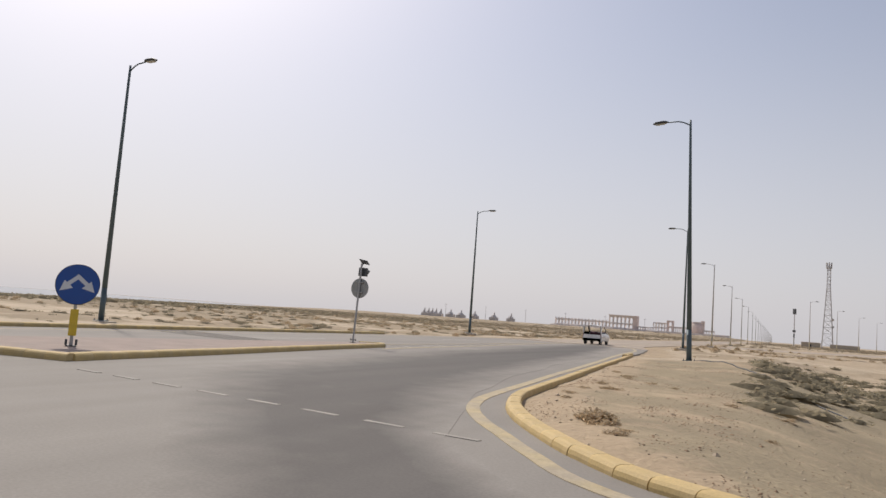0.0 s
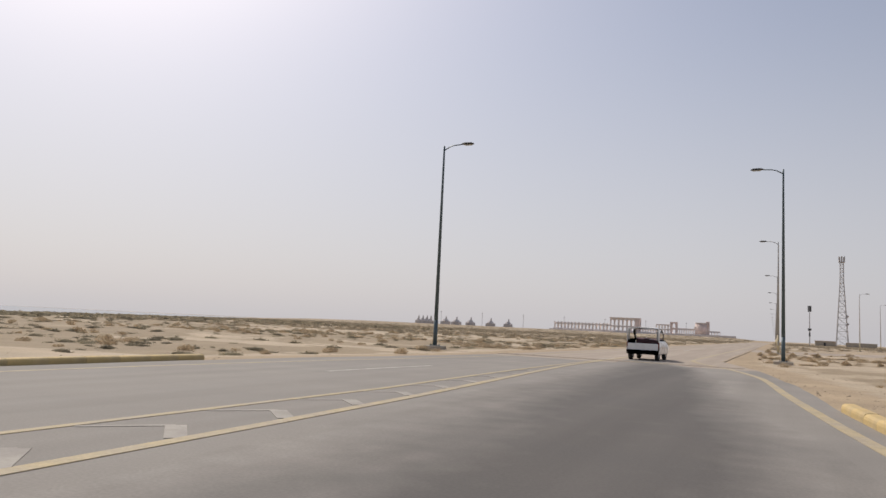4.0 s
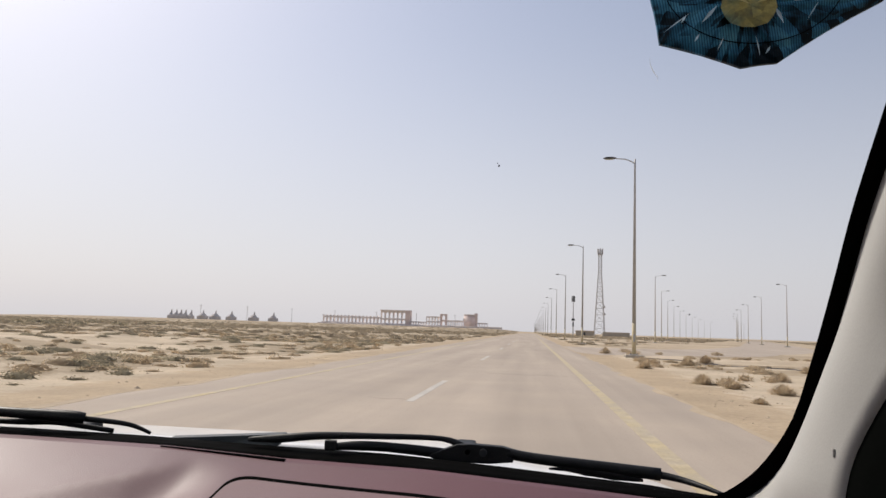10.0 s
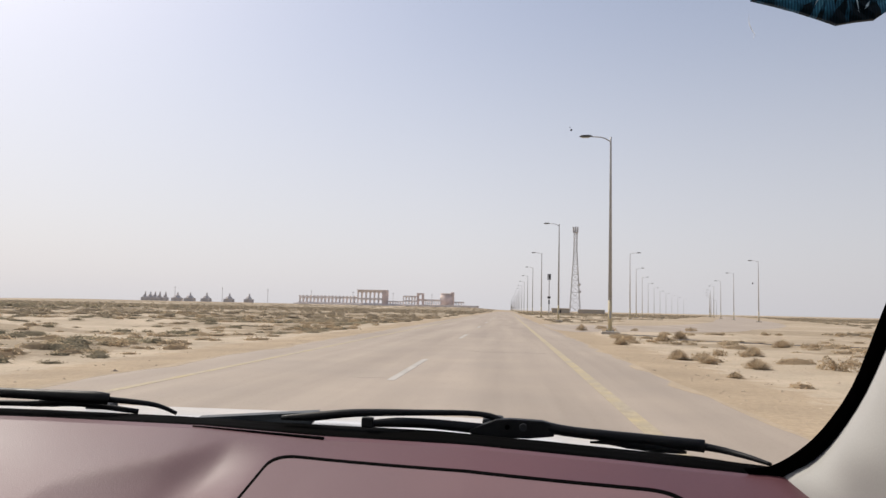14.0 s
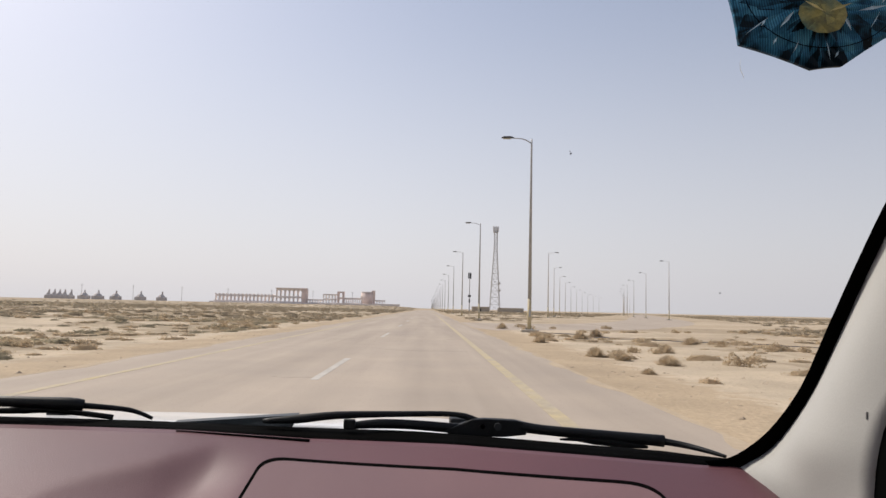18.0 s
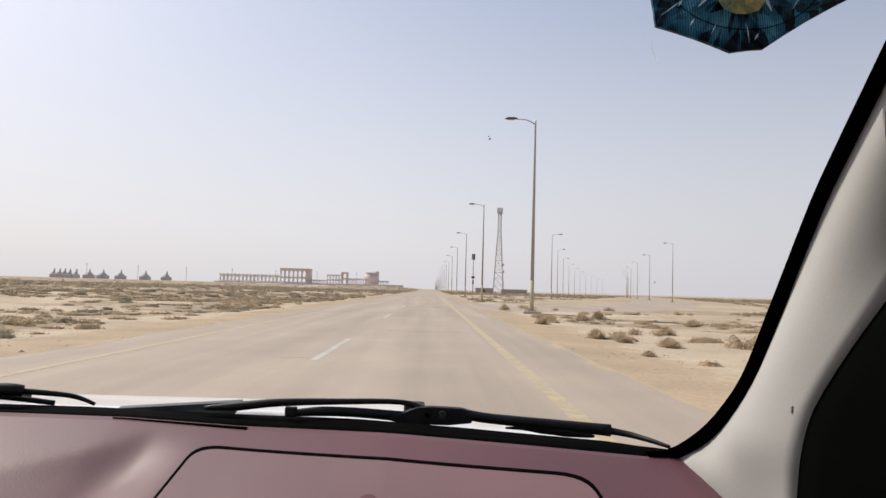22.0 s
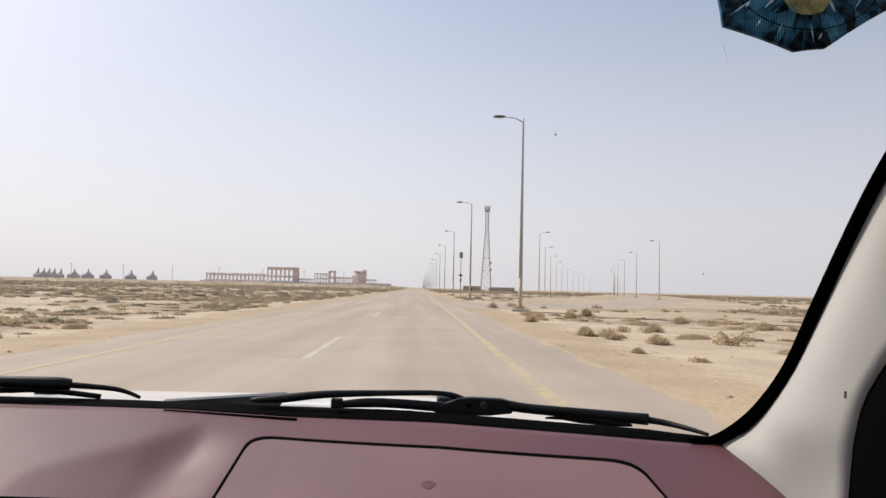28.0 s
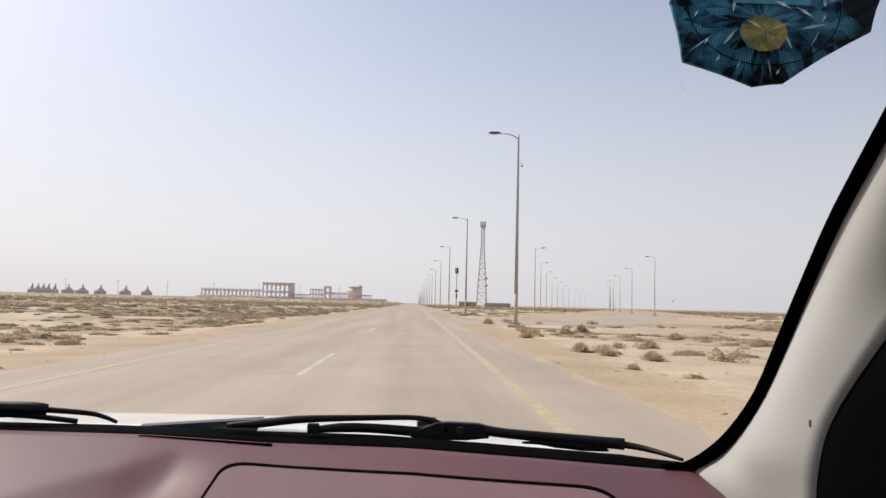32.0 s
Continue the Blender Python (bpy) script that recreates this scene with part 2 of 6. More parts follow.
BOLLARD = material("bollard_yellow", (0.62, 0.44, 0.04), 0.55, vary=0.08, bump=0.05)
# far stone and mast steel: haze is put into these lightened base colours
RUIN = material("ruin_stone_hazed", (0.77, 0.695, 0.645), 0.95, vary=0.12, scale=0.15, fine=1.5, bump=0.1)
RUIN_RED = material("ruin_brick_hazed", (0.71, 0.585, 0.53), 0.95, vary=0.12, scale=0.15, fine=1.5, bump=0.1)
PAVILION = material("pavilion_stone_hazed", (0.52, 0.485, 0.465), 0.95, vary=0.15, scale=0.3, fine=1.5, bump=0.1)
MAST = material("mast_steel_hazed", (0.47, 0.45, 0.44), 0.6, 0.3, vary=0.1, scale=0.5, bump=0.0)
SEA = material("sea_water", (0.43, 0.44, 0.455), 0.9, spec=0.1, vary=0.05, scale=0.01, fine=0.2, bump=0.0)
DASH = material("dash_plastic", (0.110, 0.0445, 0.0535), 0.52, spec=0.36, vary=0.11, scale=5.0, fine=700.0, bump=0.3, depth=0.0006,
                second=(0.123, 0.053, 0.063), amount=0.55)
DASH_LID = material("dash_lid_plastic", (0.188, 0.106, 0.111), 0.60, spec=0.36, vary=0.10, scale=4.0, fine=1100.0, bump=0.25, depth=0.0006, second=(0.172, 0.094, 0.099), amount=0.52, sharp=0.25)
BLACK = material("black_rubber", (0.0012, 0.0012, 0.0012), 0.95, vary=0.2, scale=30.0, fine=200.0, bump=0.0, spec=0.02)
WIPER = material("wiper_black", (0.005, 0.0058, 0.0066), 0.5, vary=0.3, scale=40.0, fine=300.0, bump=0.2, depth=0.0007, spec=0.22)
COWL = material("cowl_plastic", (0.008, 0.0105, 0.012), 0.7, vary=0.15, scale=20.0, fine=300.0, bump=0.1, depth=0.0006)
WHITE_PAINT = material("white_paint", (0.78, 0.77, 0.75), 0.3, vary=0.03, scale=2.0, bump=0.0, coat=0.5)
TRIM = material("pillar_trim", (0.36, 0.355, 0.333), 0.75, vary=0.04, scale=12.0, fine=700.0, bump=0.15, depth=0.0005,
                second=(0.335, 0.33, 0.308), amount=0.6)
LINING = material("roof_lining", (0.42, 0.41, 0.39), 0.9, vary=0.05, scale=10.0, fine=300.0)
DARK_TRIM = material("dark_trim", (0.0025, 0.0028, 0.0026), 0.9, vary=0.12, scale=15.0, fine=300.0, bump=0.0, spec=0.0)
FIN = material("fin_plastic", (0.028, 0.037, 0.043), 0.5, vary=0.15, scale=20.0, fine=300.0, bump=0.1, depth=0.0006)
SMUDGE = material("smudge", (0.125, 0.058, 0.064), 0.7, vary=0.1, scale=60.0, bump=0.0, spec=0.2)
FOIL_TEAL = material("foil_teal", (0.05, 0.25, 0.34), 0.5, vary=0.2, scale=120.0, bump=0.0)
FOIL_BEIGE = material("foil_beige", (0.30, 0.30, 0.25), 0.5, vary=0.2, scale=120.0, bump=0.0)
TAIL_RED = material("tail_lamp_red", (0.22, 0.012, 0.012), 0.2, vary=0.08, bump=0.0)
TYRE = material("tyre", (0.02, 0.02, 0.02), 0.85, vary=0.15)
CLOD = material("clod", (0.31, 0.205, 0.13), 0.95, vary=0.25, scale=6.0, isle=0.35)
STONE = material("pebble", (0.40, 0.32, 0.23), 0.95, vary=0.2, scale=6.0, isle=0.25)


def foil_material(name, base, dark, light):
    """Printed foil: folded wedges round the middle in three tones, under fine slanting stripes."""
    m = bpy.data.materials.new(name)
    m.use_nodes = True
    n, k = m.node_tree.nodes, m.node_tree.links
    b = n["Principled BSDF"]
    b.inputs["Roughness"].default_value, b.inputs["Specular IOR Level"].default_value = 0.5, 0.10
    where, turn, flecks = n.new("ShaderNodeTexCoord"), n.new("ShaderNodeMapping"), n.new("ShaderNodeTexVoronoi")
    turn.inputs["Rotation"].default_value, turn.inputs["Scale"].default_value = (0, radians(18), 0), (1.9, 1.0, 1.0)
    flecks.inputs["Scale"].default_value = 1.0
    axes, angle, reach, polar = n.new("ShaderNodeSeparateXYZ"), n.new("ShaderNodeMath"), n.new("ShaderNodeVectorMath"), n.new("ShaderNodeCombineXYZ")
    angle.operation, reach.operation = "ARCTAN2", "LENGTH"
    k.new(where.outputs["Object"], axes.inputs[0])
    k.new(axes.outputs[0], angle.inputs[0])
    k.new(axes.outputs[2], angle.inputs[1])
    k.new(where.outputs["Object"], reach.inputs[0])
    for source, times, at in ((angle.outputs[0], 7.0, 0), (reach.outputs["Value"], 80.0, 1)):
        spread = n.new("ShaderNodeMath")
        spread.operation = "MULTIPLY"
        k.new(source, spread.inputs[0])
        spread.inputs[1].default_value = times
        k.new(spread.outputs[0], polar.inputs[at])
    k.new(where.outputs["Object"], turn.inputs["Vector"])
    k.new(polar.outputs[0], flecks.inputs["Vector"])
    tone, mask = n.new("ShaderNodeSeparateColor"), n.new("ShaderNodeTexNoise")
    k.new(flecks.outputs["Color"], tone.inputs[0])
    mask.inputs["Scale"].default_value, mask.inputs["Detail"].default_value = 62.0, 6.0
    k.new(where.outputs["Object"], mask.inputs["Vector"])
    rim = n.new("ShaderNodeAttribute")
    rim.attribute_name = "rim"
    total = n.new("ShaderNodeMath")
    total.operation = "MULTIPLY_ADD"
    k.new(tone.outputs[0], total.inputs[0])
    total.inputs[1].default_value = 0.34
    half = n.new("ShaderNodeMath")
    half.operation = "MULTIPLY"
    k.new(mask.outputs["Fac"], half.inputs[0])
    half.inputs[1].default_value = 0.80
    k.new(half.outputs[0], total.inputs[2])
    less = n.new("ShaderNodeMath")
    less.operation = "MULTIPLY_ADD"
    k.new(rim.outputs["Fac"], less.inputs[0])
    less.inputs[1].default_value = -0.36
    k.new(total.outputs[0], less.inputs[2])
    ramp = n.new("ShaderNodeValToRGB")
    for at, c in ((0.39, dark), (0.56, base), (0.82, light)):
        e = ramp.color_ramp.elements.new(at)
        e.color = (*c, 1)
    for e in (ramp.color_ramp.elements[0],):
        e.color = (*dark, 1)
    ramp.color_ramp.elements[-1].color = (*light, 1)
    k.new(less.outputs[0], ramp.inputs[0])
    stripes = n.new("ShaderNodeTexWave")
    stripes.inputs["Scale"].default_value, stripes.inputs["Distortion"].default_value = 108.0, 0.3
    k.new(turn.outputs[0], stripes.inputs["Vector"])
    mix = n.new("ShaderNodeMix")
    mix.data_type, mix.blend_type = "RGBA", "MULTIPLY"
    mix.inputs[0].default_value = 0.62
    k.new(ramp.outputs[0], mix.inputs[6])
    k.new(stripes.outputs["Color"], mix.inputs[7])
    k.new(mix.outputs[2], b.inputs["Base Color"])
    return m


FOIL = foil_material("foil", (0.038, 0.165, 0.275), (0.003, 0.011, 0.018), (0.12, 0.36, 0.50))
FOIL_GOLD = material("foil_gold", (0.27, 0.215, 0.05), 0.5, 0.0, second=(0.05, 0.095, 0.065), amount=0.5, vary=0.25, scale=160.0, fine=500.0, bump=0.1, depth=0.0006, isle=0.3)
# two pale colours for the glints painted on the foil
FOIL_PALE_GOLD = material("foil_pale_gold", (0.55, 0.44, 0.16), 0.4, vary=0.2, scale=200.0, bump=0.0)
FOIL_LIGHT = material("foil_painted_glint", (0.42, 0.54, 0.60), 0.4, 0.0, vary=0.3, scale=200.0, bump=0.0)
RIM_PLASTIC = material("clear_plastic_edge", (0.75, 0.75, 0.77), 0.15, vary=0.1, scale=40.0, bump=0.0, through_light=0.5)
HANDLE = material("handle_plastic", (0.095, 0.095, 0.09), 0.6, vary=0.08, scale=20.0, fine=500.0, bump=0.15, depth=0.0005)
SCUFF = material("trim_scuff", (0.285, 0.281, 0.266), 0.8, vary=0.1, bump=0.0)


def glass(name, tint, gloss=0.02, amount=1.0):
    """Thin clear glass: it lets light straight through and mirrors by Fresnel."""
    m = bpy.data.materials.new(name)
    m.use_nodes = True
    n, k = m.node_tree.nodes, m.node_tree.links
    n.remove(n["Principled BSDF"])
    clear, shine, fres, both = (n.new("ShaderNode" + s) for s in ("BsdfTransparent", "BsdfGlossy", "Fresnel", "MixShader"))
    clear.inputs["Color"].default_value = (*tint, 1)
    shine.inputs["Roughness"].default_value = gloss
    fres.inputs["IOR"].default_value = 1.0 + 0.45 * amount
    k.new(fres.outputs[0], both.inputs[0])
    k.new(clear.outputs[0], both.inputs[1])
    k.new(shine.outputs[0], both.inputs[2])
    k.new(both.outputs[0], n["Material Output"].inputs["Surface"])
    return m


WINDSCREEN = glass("windscreen_glass", (0.97, 0.98, 0.985), 0.03, 0.22)
SMEAR = material("dried_smear", (0.85, 0.85, 0.84), 0.8, vary=0.05, scale=300.0, bump=0.0, through_light=0.75)
DIRT = material("dried_dirt", (0.10, 0.095, 0.10), 0.9, vary=0.2, scale=300.0, bump=0.0)
CLEAR = glass("clear_plastic", (0.93, 0.94, 0.95), 0.05, 1.3)


# ---- helpers of this scene ----
def mesh_of(name, bm, mats):
    me = bpy.data.meshes.new(name)
    bm.normal_update()
    bm.to_mesh(me)
    bm.free()
    for m in mats if isinstance(mats, (list, tuple)) else [mats]:
        me.materials.append(m)
    return me


def thing(name, label, category, group="", kind="", at=(0, 0, 0), turn=0.0):
    ob = new(name)
    ob.matrix_basis = pose(*at, 0, 0, turn)
    return tagged(ob, label, category, group, kind)


def part(name, bm, mat, parent, label=""):
    ob = new(name, mesh_of(name, bm, mat))
    ob.parent = parent
    return tagged(ob, label)


def solid(name, bm, mat, label, category, group="", kind="", m=None):
    ob = new(name, mesh_of(name, bm, mat))
    if m is not None:
        ob.matrix_basis = m
    return tagged(ob, label, category, group, kind)


def smooth(bm):
    for f in bm.faces:
        f.smooth = True
    return bm


def box(x0, x1, y0, y1, z0, z1, bevel=0.0):
    bm = bmesh.new()
    bmesh.ops.create_cube(bm, size=1.0)
    bmesh.ops.transform(bm, verts=bm.verts, matrix=Matrix.Translation(((x0 + x1) / 2, (y0 + y1) / 2, (z0 + z1) / 2))
                        @ Matrix.Diagonal((x1 - x0, y1 - y0, z1 - z0, 1)))
    if bevel:
        bmesh.ops.bevel(bm, geom=bm.edges[:], offset=bevel, segments=2, affect="EDGES", profile=0.6)
    return bm


def join(*many):
    bm = bmesh.new()
    for b in many:
        me = bpy.data.meshes.new("tmp")
        b.to_mesh(me)
        b.free()
        bm.from_mesh(me)
        bpy.data.meshes.remove(me)
    return bm


def sweep(points, sizes, sides=8, squash=1.0, caps=True):
    """A tube along points; sizes: radius at each point; squash: its height over its width."""
    bm = bmesh.new()
    pts = [Vector(p) for p in points]
    rings = []
    for i, p in enumerate(pts):
        d = (pts[min(i + 1, len(pts) - 1)] - pts[max(i - 1, 0)]).normalized()
        side = d.cross(Vector((0, 0, 1)))
        side = side.normalized() if side.length > 1e-3 else Vector((1, 0, 0))
        up = side.cross(d)
        r = sizes[i] if isinstance(sizes, (list, tuple)) else sizes
        rings.append([bm.verts.new(p + side * math.cos(a) * r + up * math.sin(a) * r * squash)
                      for a in (2 * math.pi * (j + 0.5) / sides for j in range(sides))])
    for a, b in zip(rings, rings[1:]):
        for j in range(sides):
            bm.faces.new((a[j], a[(j + 1) % sides], b[(j + 1) % sides], b[j]))
    if caps:
        bm.faces.new(list(reversed(rings[0])))
        bm.faces.new(rings[-1])
    return bm


def sheet(f, us, vs, thick=None):
    """A grid of points f(u, v); thick: an offset vector that gives it a back and edges."""
    bm = bmesh.new()
    grid = [[bm.verts.new(f(u, v)) for v in vs] for u in us]
    faces = [bm.faces.new((grid[i][j], grid[i + 1][j], grid[i + 1][j + 1], grid[i][j + 1]))
             for i in range(len(us) - 1) for j in range(len(vs) - 1)]
    smooth(bm)
    if thick is not None:
        r = bmesh.ops.extrude_face_region(bm, geom=faces)
        bmesh.ops.translate(bm, verts=[v for v in r["geom"] if isinstance(v, bmesh.types.BMVert)], vec=thick)
        bmesh.ops.recalc_face_normals(bm, faces=bm.faces[:])
    return bm


def plate(outline, z0, z1):
    """A flat slab from a plan outline (x, y)."""
    bm = bmesh.new()
    f = bm.faces.new([bm.verts.new((x, y, z0)) for x, y in outline])
    r = bmesh.ops.extrude_face_region(bm, geom=[f])
    bmesh.ops.translate(bm, verts=[v for v in r["geom"] if isinstance(v, bmesh.types.BMVert)], vec=(0, 0, z1 - z0))
    bmesh.ops.recalc_face_normals(bm, faces=bm.faces[:])
    return bm


def moved(bm, m):
    bmesh.ops.transform(bm, verts=bm.verts, matrix=m)
    return bm


def spaced(lo, hi, n):
    return [lo + (hi - lo) * i / (n - 1) for i in range(n)]


def arrays(name, verts, faces, mat):
    me = bpy.data.meshes.new(name)
    me.from_pydata(verts, [], faces)
    me.update()
    me.materials.append(mat)
    return me


def value_noise(x, y, seed=0):
    """Smooth noise from 0 to 1 on arrays."""
    xi, yi = np.floor(x).astype(np.int64), np.floor(y).astype(np.int64)
    xf, yf = x - xi, y - yi
    u, v = xf * xf * (3 - 2 * xf), yf * yf * (3 - 2 * yf)

    def h(a, b):
        n = (a * 374761393 + b * 668265263 + seed * 974711) & 0x7FFFFFFF
        n = ((n ^ (n >> 13)) * 1274126177) & 0x7FFFFFFF
        return ((n ^ (n >> 16)) & 0xFFFF) / 65535.0
    return (h(xi, yi) * (1 - u) + h(xi + 1, yi) * u) * (1 - v) + (h(xi, yi + 1) * (1 - u) + h(xi + 1, yi + 1) * u) * v

# ---- ground and road ----
def step(t, a, b):
    s = np.clip((t - a) / (b - a), 0.0, 1.0)
    return s * s * (3 - 2 * s)


def road_left(y):
    """The left edge of the asphalt of the main road."""
    return -9.2 + 2.3 * step(y, -30.0, 0.0)


KERB_LINE = [(26.0, -64.6), (20.0, -63.6), (16.0, -62.3), (13.96, -61.26), (12.89, -60.17), (12.08, -59.0), (11.28, -57.6), (10.70, -56.2), (10.28, -54.6),
             (10.07, -52.9), (9.75, -49.8), (9.12, -44.0), (8.5, -38.0), (7.9, -32.0), (7.25, -26.0)]
KX, KY = [p[0] for p in KERB_LINE], [p[1] for p in KERB_LINE]


def road_right(y):
    """The right edge: round the kerb, along the merging lane, then the straight main road."""
    y = np.asarray(y, float)
    bend = np.interp(y, KY, KX)
    lane = np.interp(y, [-26.0, -17.0, -6.0, 4.0], [7.2, 6.5, 5.2, 3.2])
    return np.where(y < -64.6, 26.0 + (-64.6 - y) * 6, np.where(y < -26, bend, lane))


SIDE = [(1.0, 62.0), (12.0, 66.0), (24.0, 84.0), (40.0, 128.0), (62.0, 205.0), (95.0, 320.0), (150.0, 520.0), (260.0, 900.0)]
SIDE_DENSE = [(a[0] + (b[0] - a[0]) * i / 8, a[1] + (b[1] - a[1]) * i / 8) for a, b in zip(SIDE[:6], SIDE[1:7]) for i in range(8)]


def side_gap(x, y):
    """The distance from the middle of the side road."""
    d = np.full(np.shape(x), 1e9)
    for px, py in SIDE_DENSE:
        d = np.minimum(d, np.hypot(x - px, y - py))
    return d


def ground_height(x, y):
    gap = np.maximum(road_left(y) - x, x - np.minimum(road_right(y), 60.0))
    far = np.hypot(x, y)
    beside_side = step(side_gap(x, y), 13.0, 22.0)
    out = step(gap, 0.3, 6.0) * beside_side
    swell = (value_noise(x * 0.06, y * 0.06, 1) - 0.5) * 0.7 + (value_noise(x * 0.22, y * 0.22, 2) - 0.5) * 0.30
    swell = swell + (value_noise(x * 0.9, y * 0.9, 3) - 0.5) * 0.10
    small = (value_noise(x * 1.7, y * 1.7, 4) - 0.5) * 0.05 * step(gap, 0.05, 0.8) * beside_side
    fade = 1.0 - step(far, 120.0, 420.0)
    heap = 0.16 * step(x - np.interp(y, KY, KX), 0.05, 0.9) * step(y, -70, -60) * (1 - step(y, -34.0, -20.0)) * step(x, 4, 7)
    ditch = -0.9 * step(x, 13.5, 19.0) * (1 - step(x, 24, 40)) * (1 - step(y, -20, 20))
    base = np.where(gap > 0.0, -0.035, -0.12)
    to_sea = 7.0 * step(-x - 0.6 * np.maximum(y, 0.0), 50.0, 420.0)  # the plain falls towards the sea
    rise = 2.7 * step(y, 470.0, 655.0) * (1 - step(y, 760.0, 1000.0)) * step(x, -560.0, -400.0) * (1 - step(x, -40.0, 15.0))  # under the ruins
    return rise + base + (out * swell + small) * fade * 0.8 + heap + ditch * fade - to_sea


def graded(core, fine, limit, grow=1.09):
    a, s = [0.0], fine
    while a[-1] < limit:
        if a[-1] > core:
            s *= grow
        a.append(a[-1] + s)
    return a


right = graded(26.0, 0.55, 4300.0)
gx = np.array([-v for v in reversed(right[1:])] + right)
ahead, behind = graded(60.0, 0.6, 4600.0, 1.08), graded(72.0, 0.6, 3000.0, 1.2)
gy = np.array([-v for v in reversed(behind[1:])] + ahead)
X, Y = np.meshgrid(gx, gy)
Z = ground_height(X, Y)
nx, ny = len(gx), len(gy)
idx = np.arange(nx * ny).reshape(ny, nx)
quads = np.stack([idx[:-1, :-1], idx[:-1, 1:], idx[1:, 1:], idx[1:, :-1]], -1).reshape(-1, 4)
ground_mesh = arrays("ground", np.stack([X, Y, Z], -1).reshape(-1, 3).tolist(), quads.tolist(), SAND)
ground_mesh.polygons.foreach_set("use_smooth", [True] * len(ground_mesh.polygons))


def scrub_cover(x, y):
    """How thickly the scrub grows, 0 to 1, in streaks across the plain, thinner right of the road."""
    c = 0.5 * value_noise(x * 0.045 + 7, y * 0.11 + 3, 71) + 0.32 * value_noise(x * 0.16, y * 0.3, 72) + 0.18 * value_noise(x * 0.5, y * 0.7, 73)
    return c + 0.05 * (1 - step(x, -12.0, 2.0)) - 0.13 * step(x, 0.0, 8.0) * (1 - step(np.hypot(x, y), 70.0, 160.0))


beside = np.maximum(road_left(Y) - X, X - np.minimum(road_right(Y), 60.0))
soil = ground_mesh.attributes.new("scrub_soil", "FLOAT", "POINT")
soil.data.foreach_set("value", (step(scrub_cover(X, Y), 0.34, 0.54) * step(beside, 2.0, 5.0)).ravel().astype(np.float32))
verge_layer = ground_mesh.attributes.new("verge", "FLOAT", "POINT")
heaped = step(X - np.interp(Y, KY, KX), 0.0, 0.5) * step(Y, -72.0, -64.0) * (1 - step(Y, -38.0, -24.0)) * (1 - step(X, 17.0, 26.0)) * step(X, 4.0, 7.0)
verge_layer.data.foreach_set("value", np.maximum((1 - step(beside, 0.5, 3.4)) * step(Y, -30.0, -24.0), heaped).ravel().astype(np.float32))
heap_layer = ground_mesh.attributes.new("heap", "FLOAT", "POINT")
heap_layer.data.foreach_set("value", (heaped * (0.35 + 0.65 * value_noise(X * 0.6, Y * 0.6, 81)) * step(X - np.interp(Y, KY, KX), 0.3, 2.0)).ravel().astype(np.float32))
brown_layer = ground_mesh.attributes.new("brown_sand", "FLOAT", "POINT")
brown_layer.data.foreach_set("value", (step(X, 8.0, 16.0) * (0.30 + 0.5 * value_noise(X * 0.05 + 3, Y * 0.09, 82))).ravel().astype(np.float32))
tagged(new("ground", ground_mesh), "pale dry desert sand with darker gritty patches", "ground", kind="structure")


def ribbon(name, left, right_, ys, z, mat, label, category="road", cut=6, thick=0.0):
    """A strip of ground cover between two edges along y."""
    verts, faces = [], []
    for y in ys:
        a, b = float(left(y)), float(right_(y))
        verts += [(a + (b - a) * i / cut, y, z) for i in range(cut + 1)]
    w = cut + 1
    for i in range(len(ys) - 1):
        faces += [(i * w + j, i * w + j + 1, (i + 1) * w + j + 1, (i + 1) * w + j) for j in range(cut)]
    if thick:
        n = len(verts)
        verts += [(x, y, z - thick) for x, y, _ in verts]
        for i in range(len(ys) - 1):
            for j in (0, cut):
                a, b = i * w + j, (i + 1) * w + j
                faces.append((a, b, b + n, a + n))
    return tagged(new(name, arrays(name, verts, faces, mat)), label, category, kind="structure")


def ragged(f, amp, seed, s=0.5):
    return lambda y: float(f(y)) + amp * (float(value_noise(np.array(y * s), np.array(0.5), seed)) - 0.5)


road_ys = [-75 + 0.75 * i for i in range(107)] + [6 + 1.5 * i for i in range(90)] + [142 + 20 * i for i in range(120)]
road_ys = [y for y in road_ys if y <= 2400]
back_ys = [-700, -400, -220, -130, -95, -75]
ribbon("road", lambda y: -9.2, lambda y: min(120.0, float(road_right(y))), back_ys, 0.0, ASPHALT_OLD, "worn grey asphalt of the side road mouth", thick=0.13)
ribbon("road", ragged(road_left, 0.3, 11), ragged(road_right, 0.22, 12), [y for y in road_ys if y <= -6.75], 0.0, ASPHALT_OLD,
       "grey worn asphalt of the junction", cut=8, thick=0.13)
ribbon("road", ragged(road_left, 0.3, 11), ragged(road_right, 0.22, 12), [y for y in road_ys if y >= -6.75], 0.0, ASPHALT,
       "sun-bleached beige grey asphalt main road", cut=8, thick=0.13)
# darker resurfacing of the turning and merging lane
lane_patch = ribbon("asphalt_patch", lambda y: float(np.interp(y, [-66, -56, -40, -29.4, -24.6, -16, 0], [12.0, 3.3, 0.85, 0.15, -0.4, -0.6, -1.4])) + 0.5 * float(value_noise(np.array(y * 0.3), np.array(0.1), 5)),
       lambda y: float(np.interp(y, [-66, -60, -50, -30, -10, 0], [16.0, 11.5, 8.7, 6.6, 3.6, 0.2])) - 0.5 * float(value_noise(np.array(y * 0.4), np.array(2.1), 6)),
       [-66 + 0.75 * i for i in range(89)], 0.004, PATCH_LANE, "darker grey asphalt of the turning lane", cut=12, thick=0.004)
lane_layer = lane_patch.data.attributes.new("dark_lane", "FLOAT", "POINT")
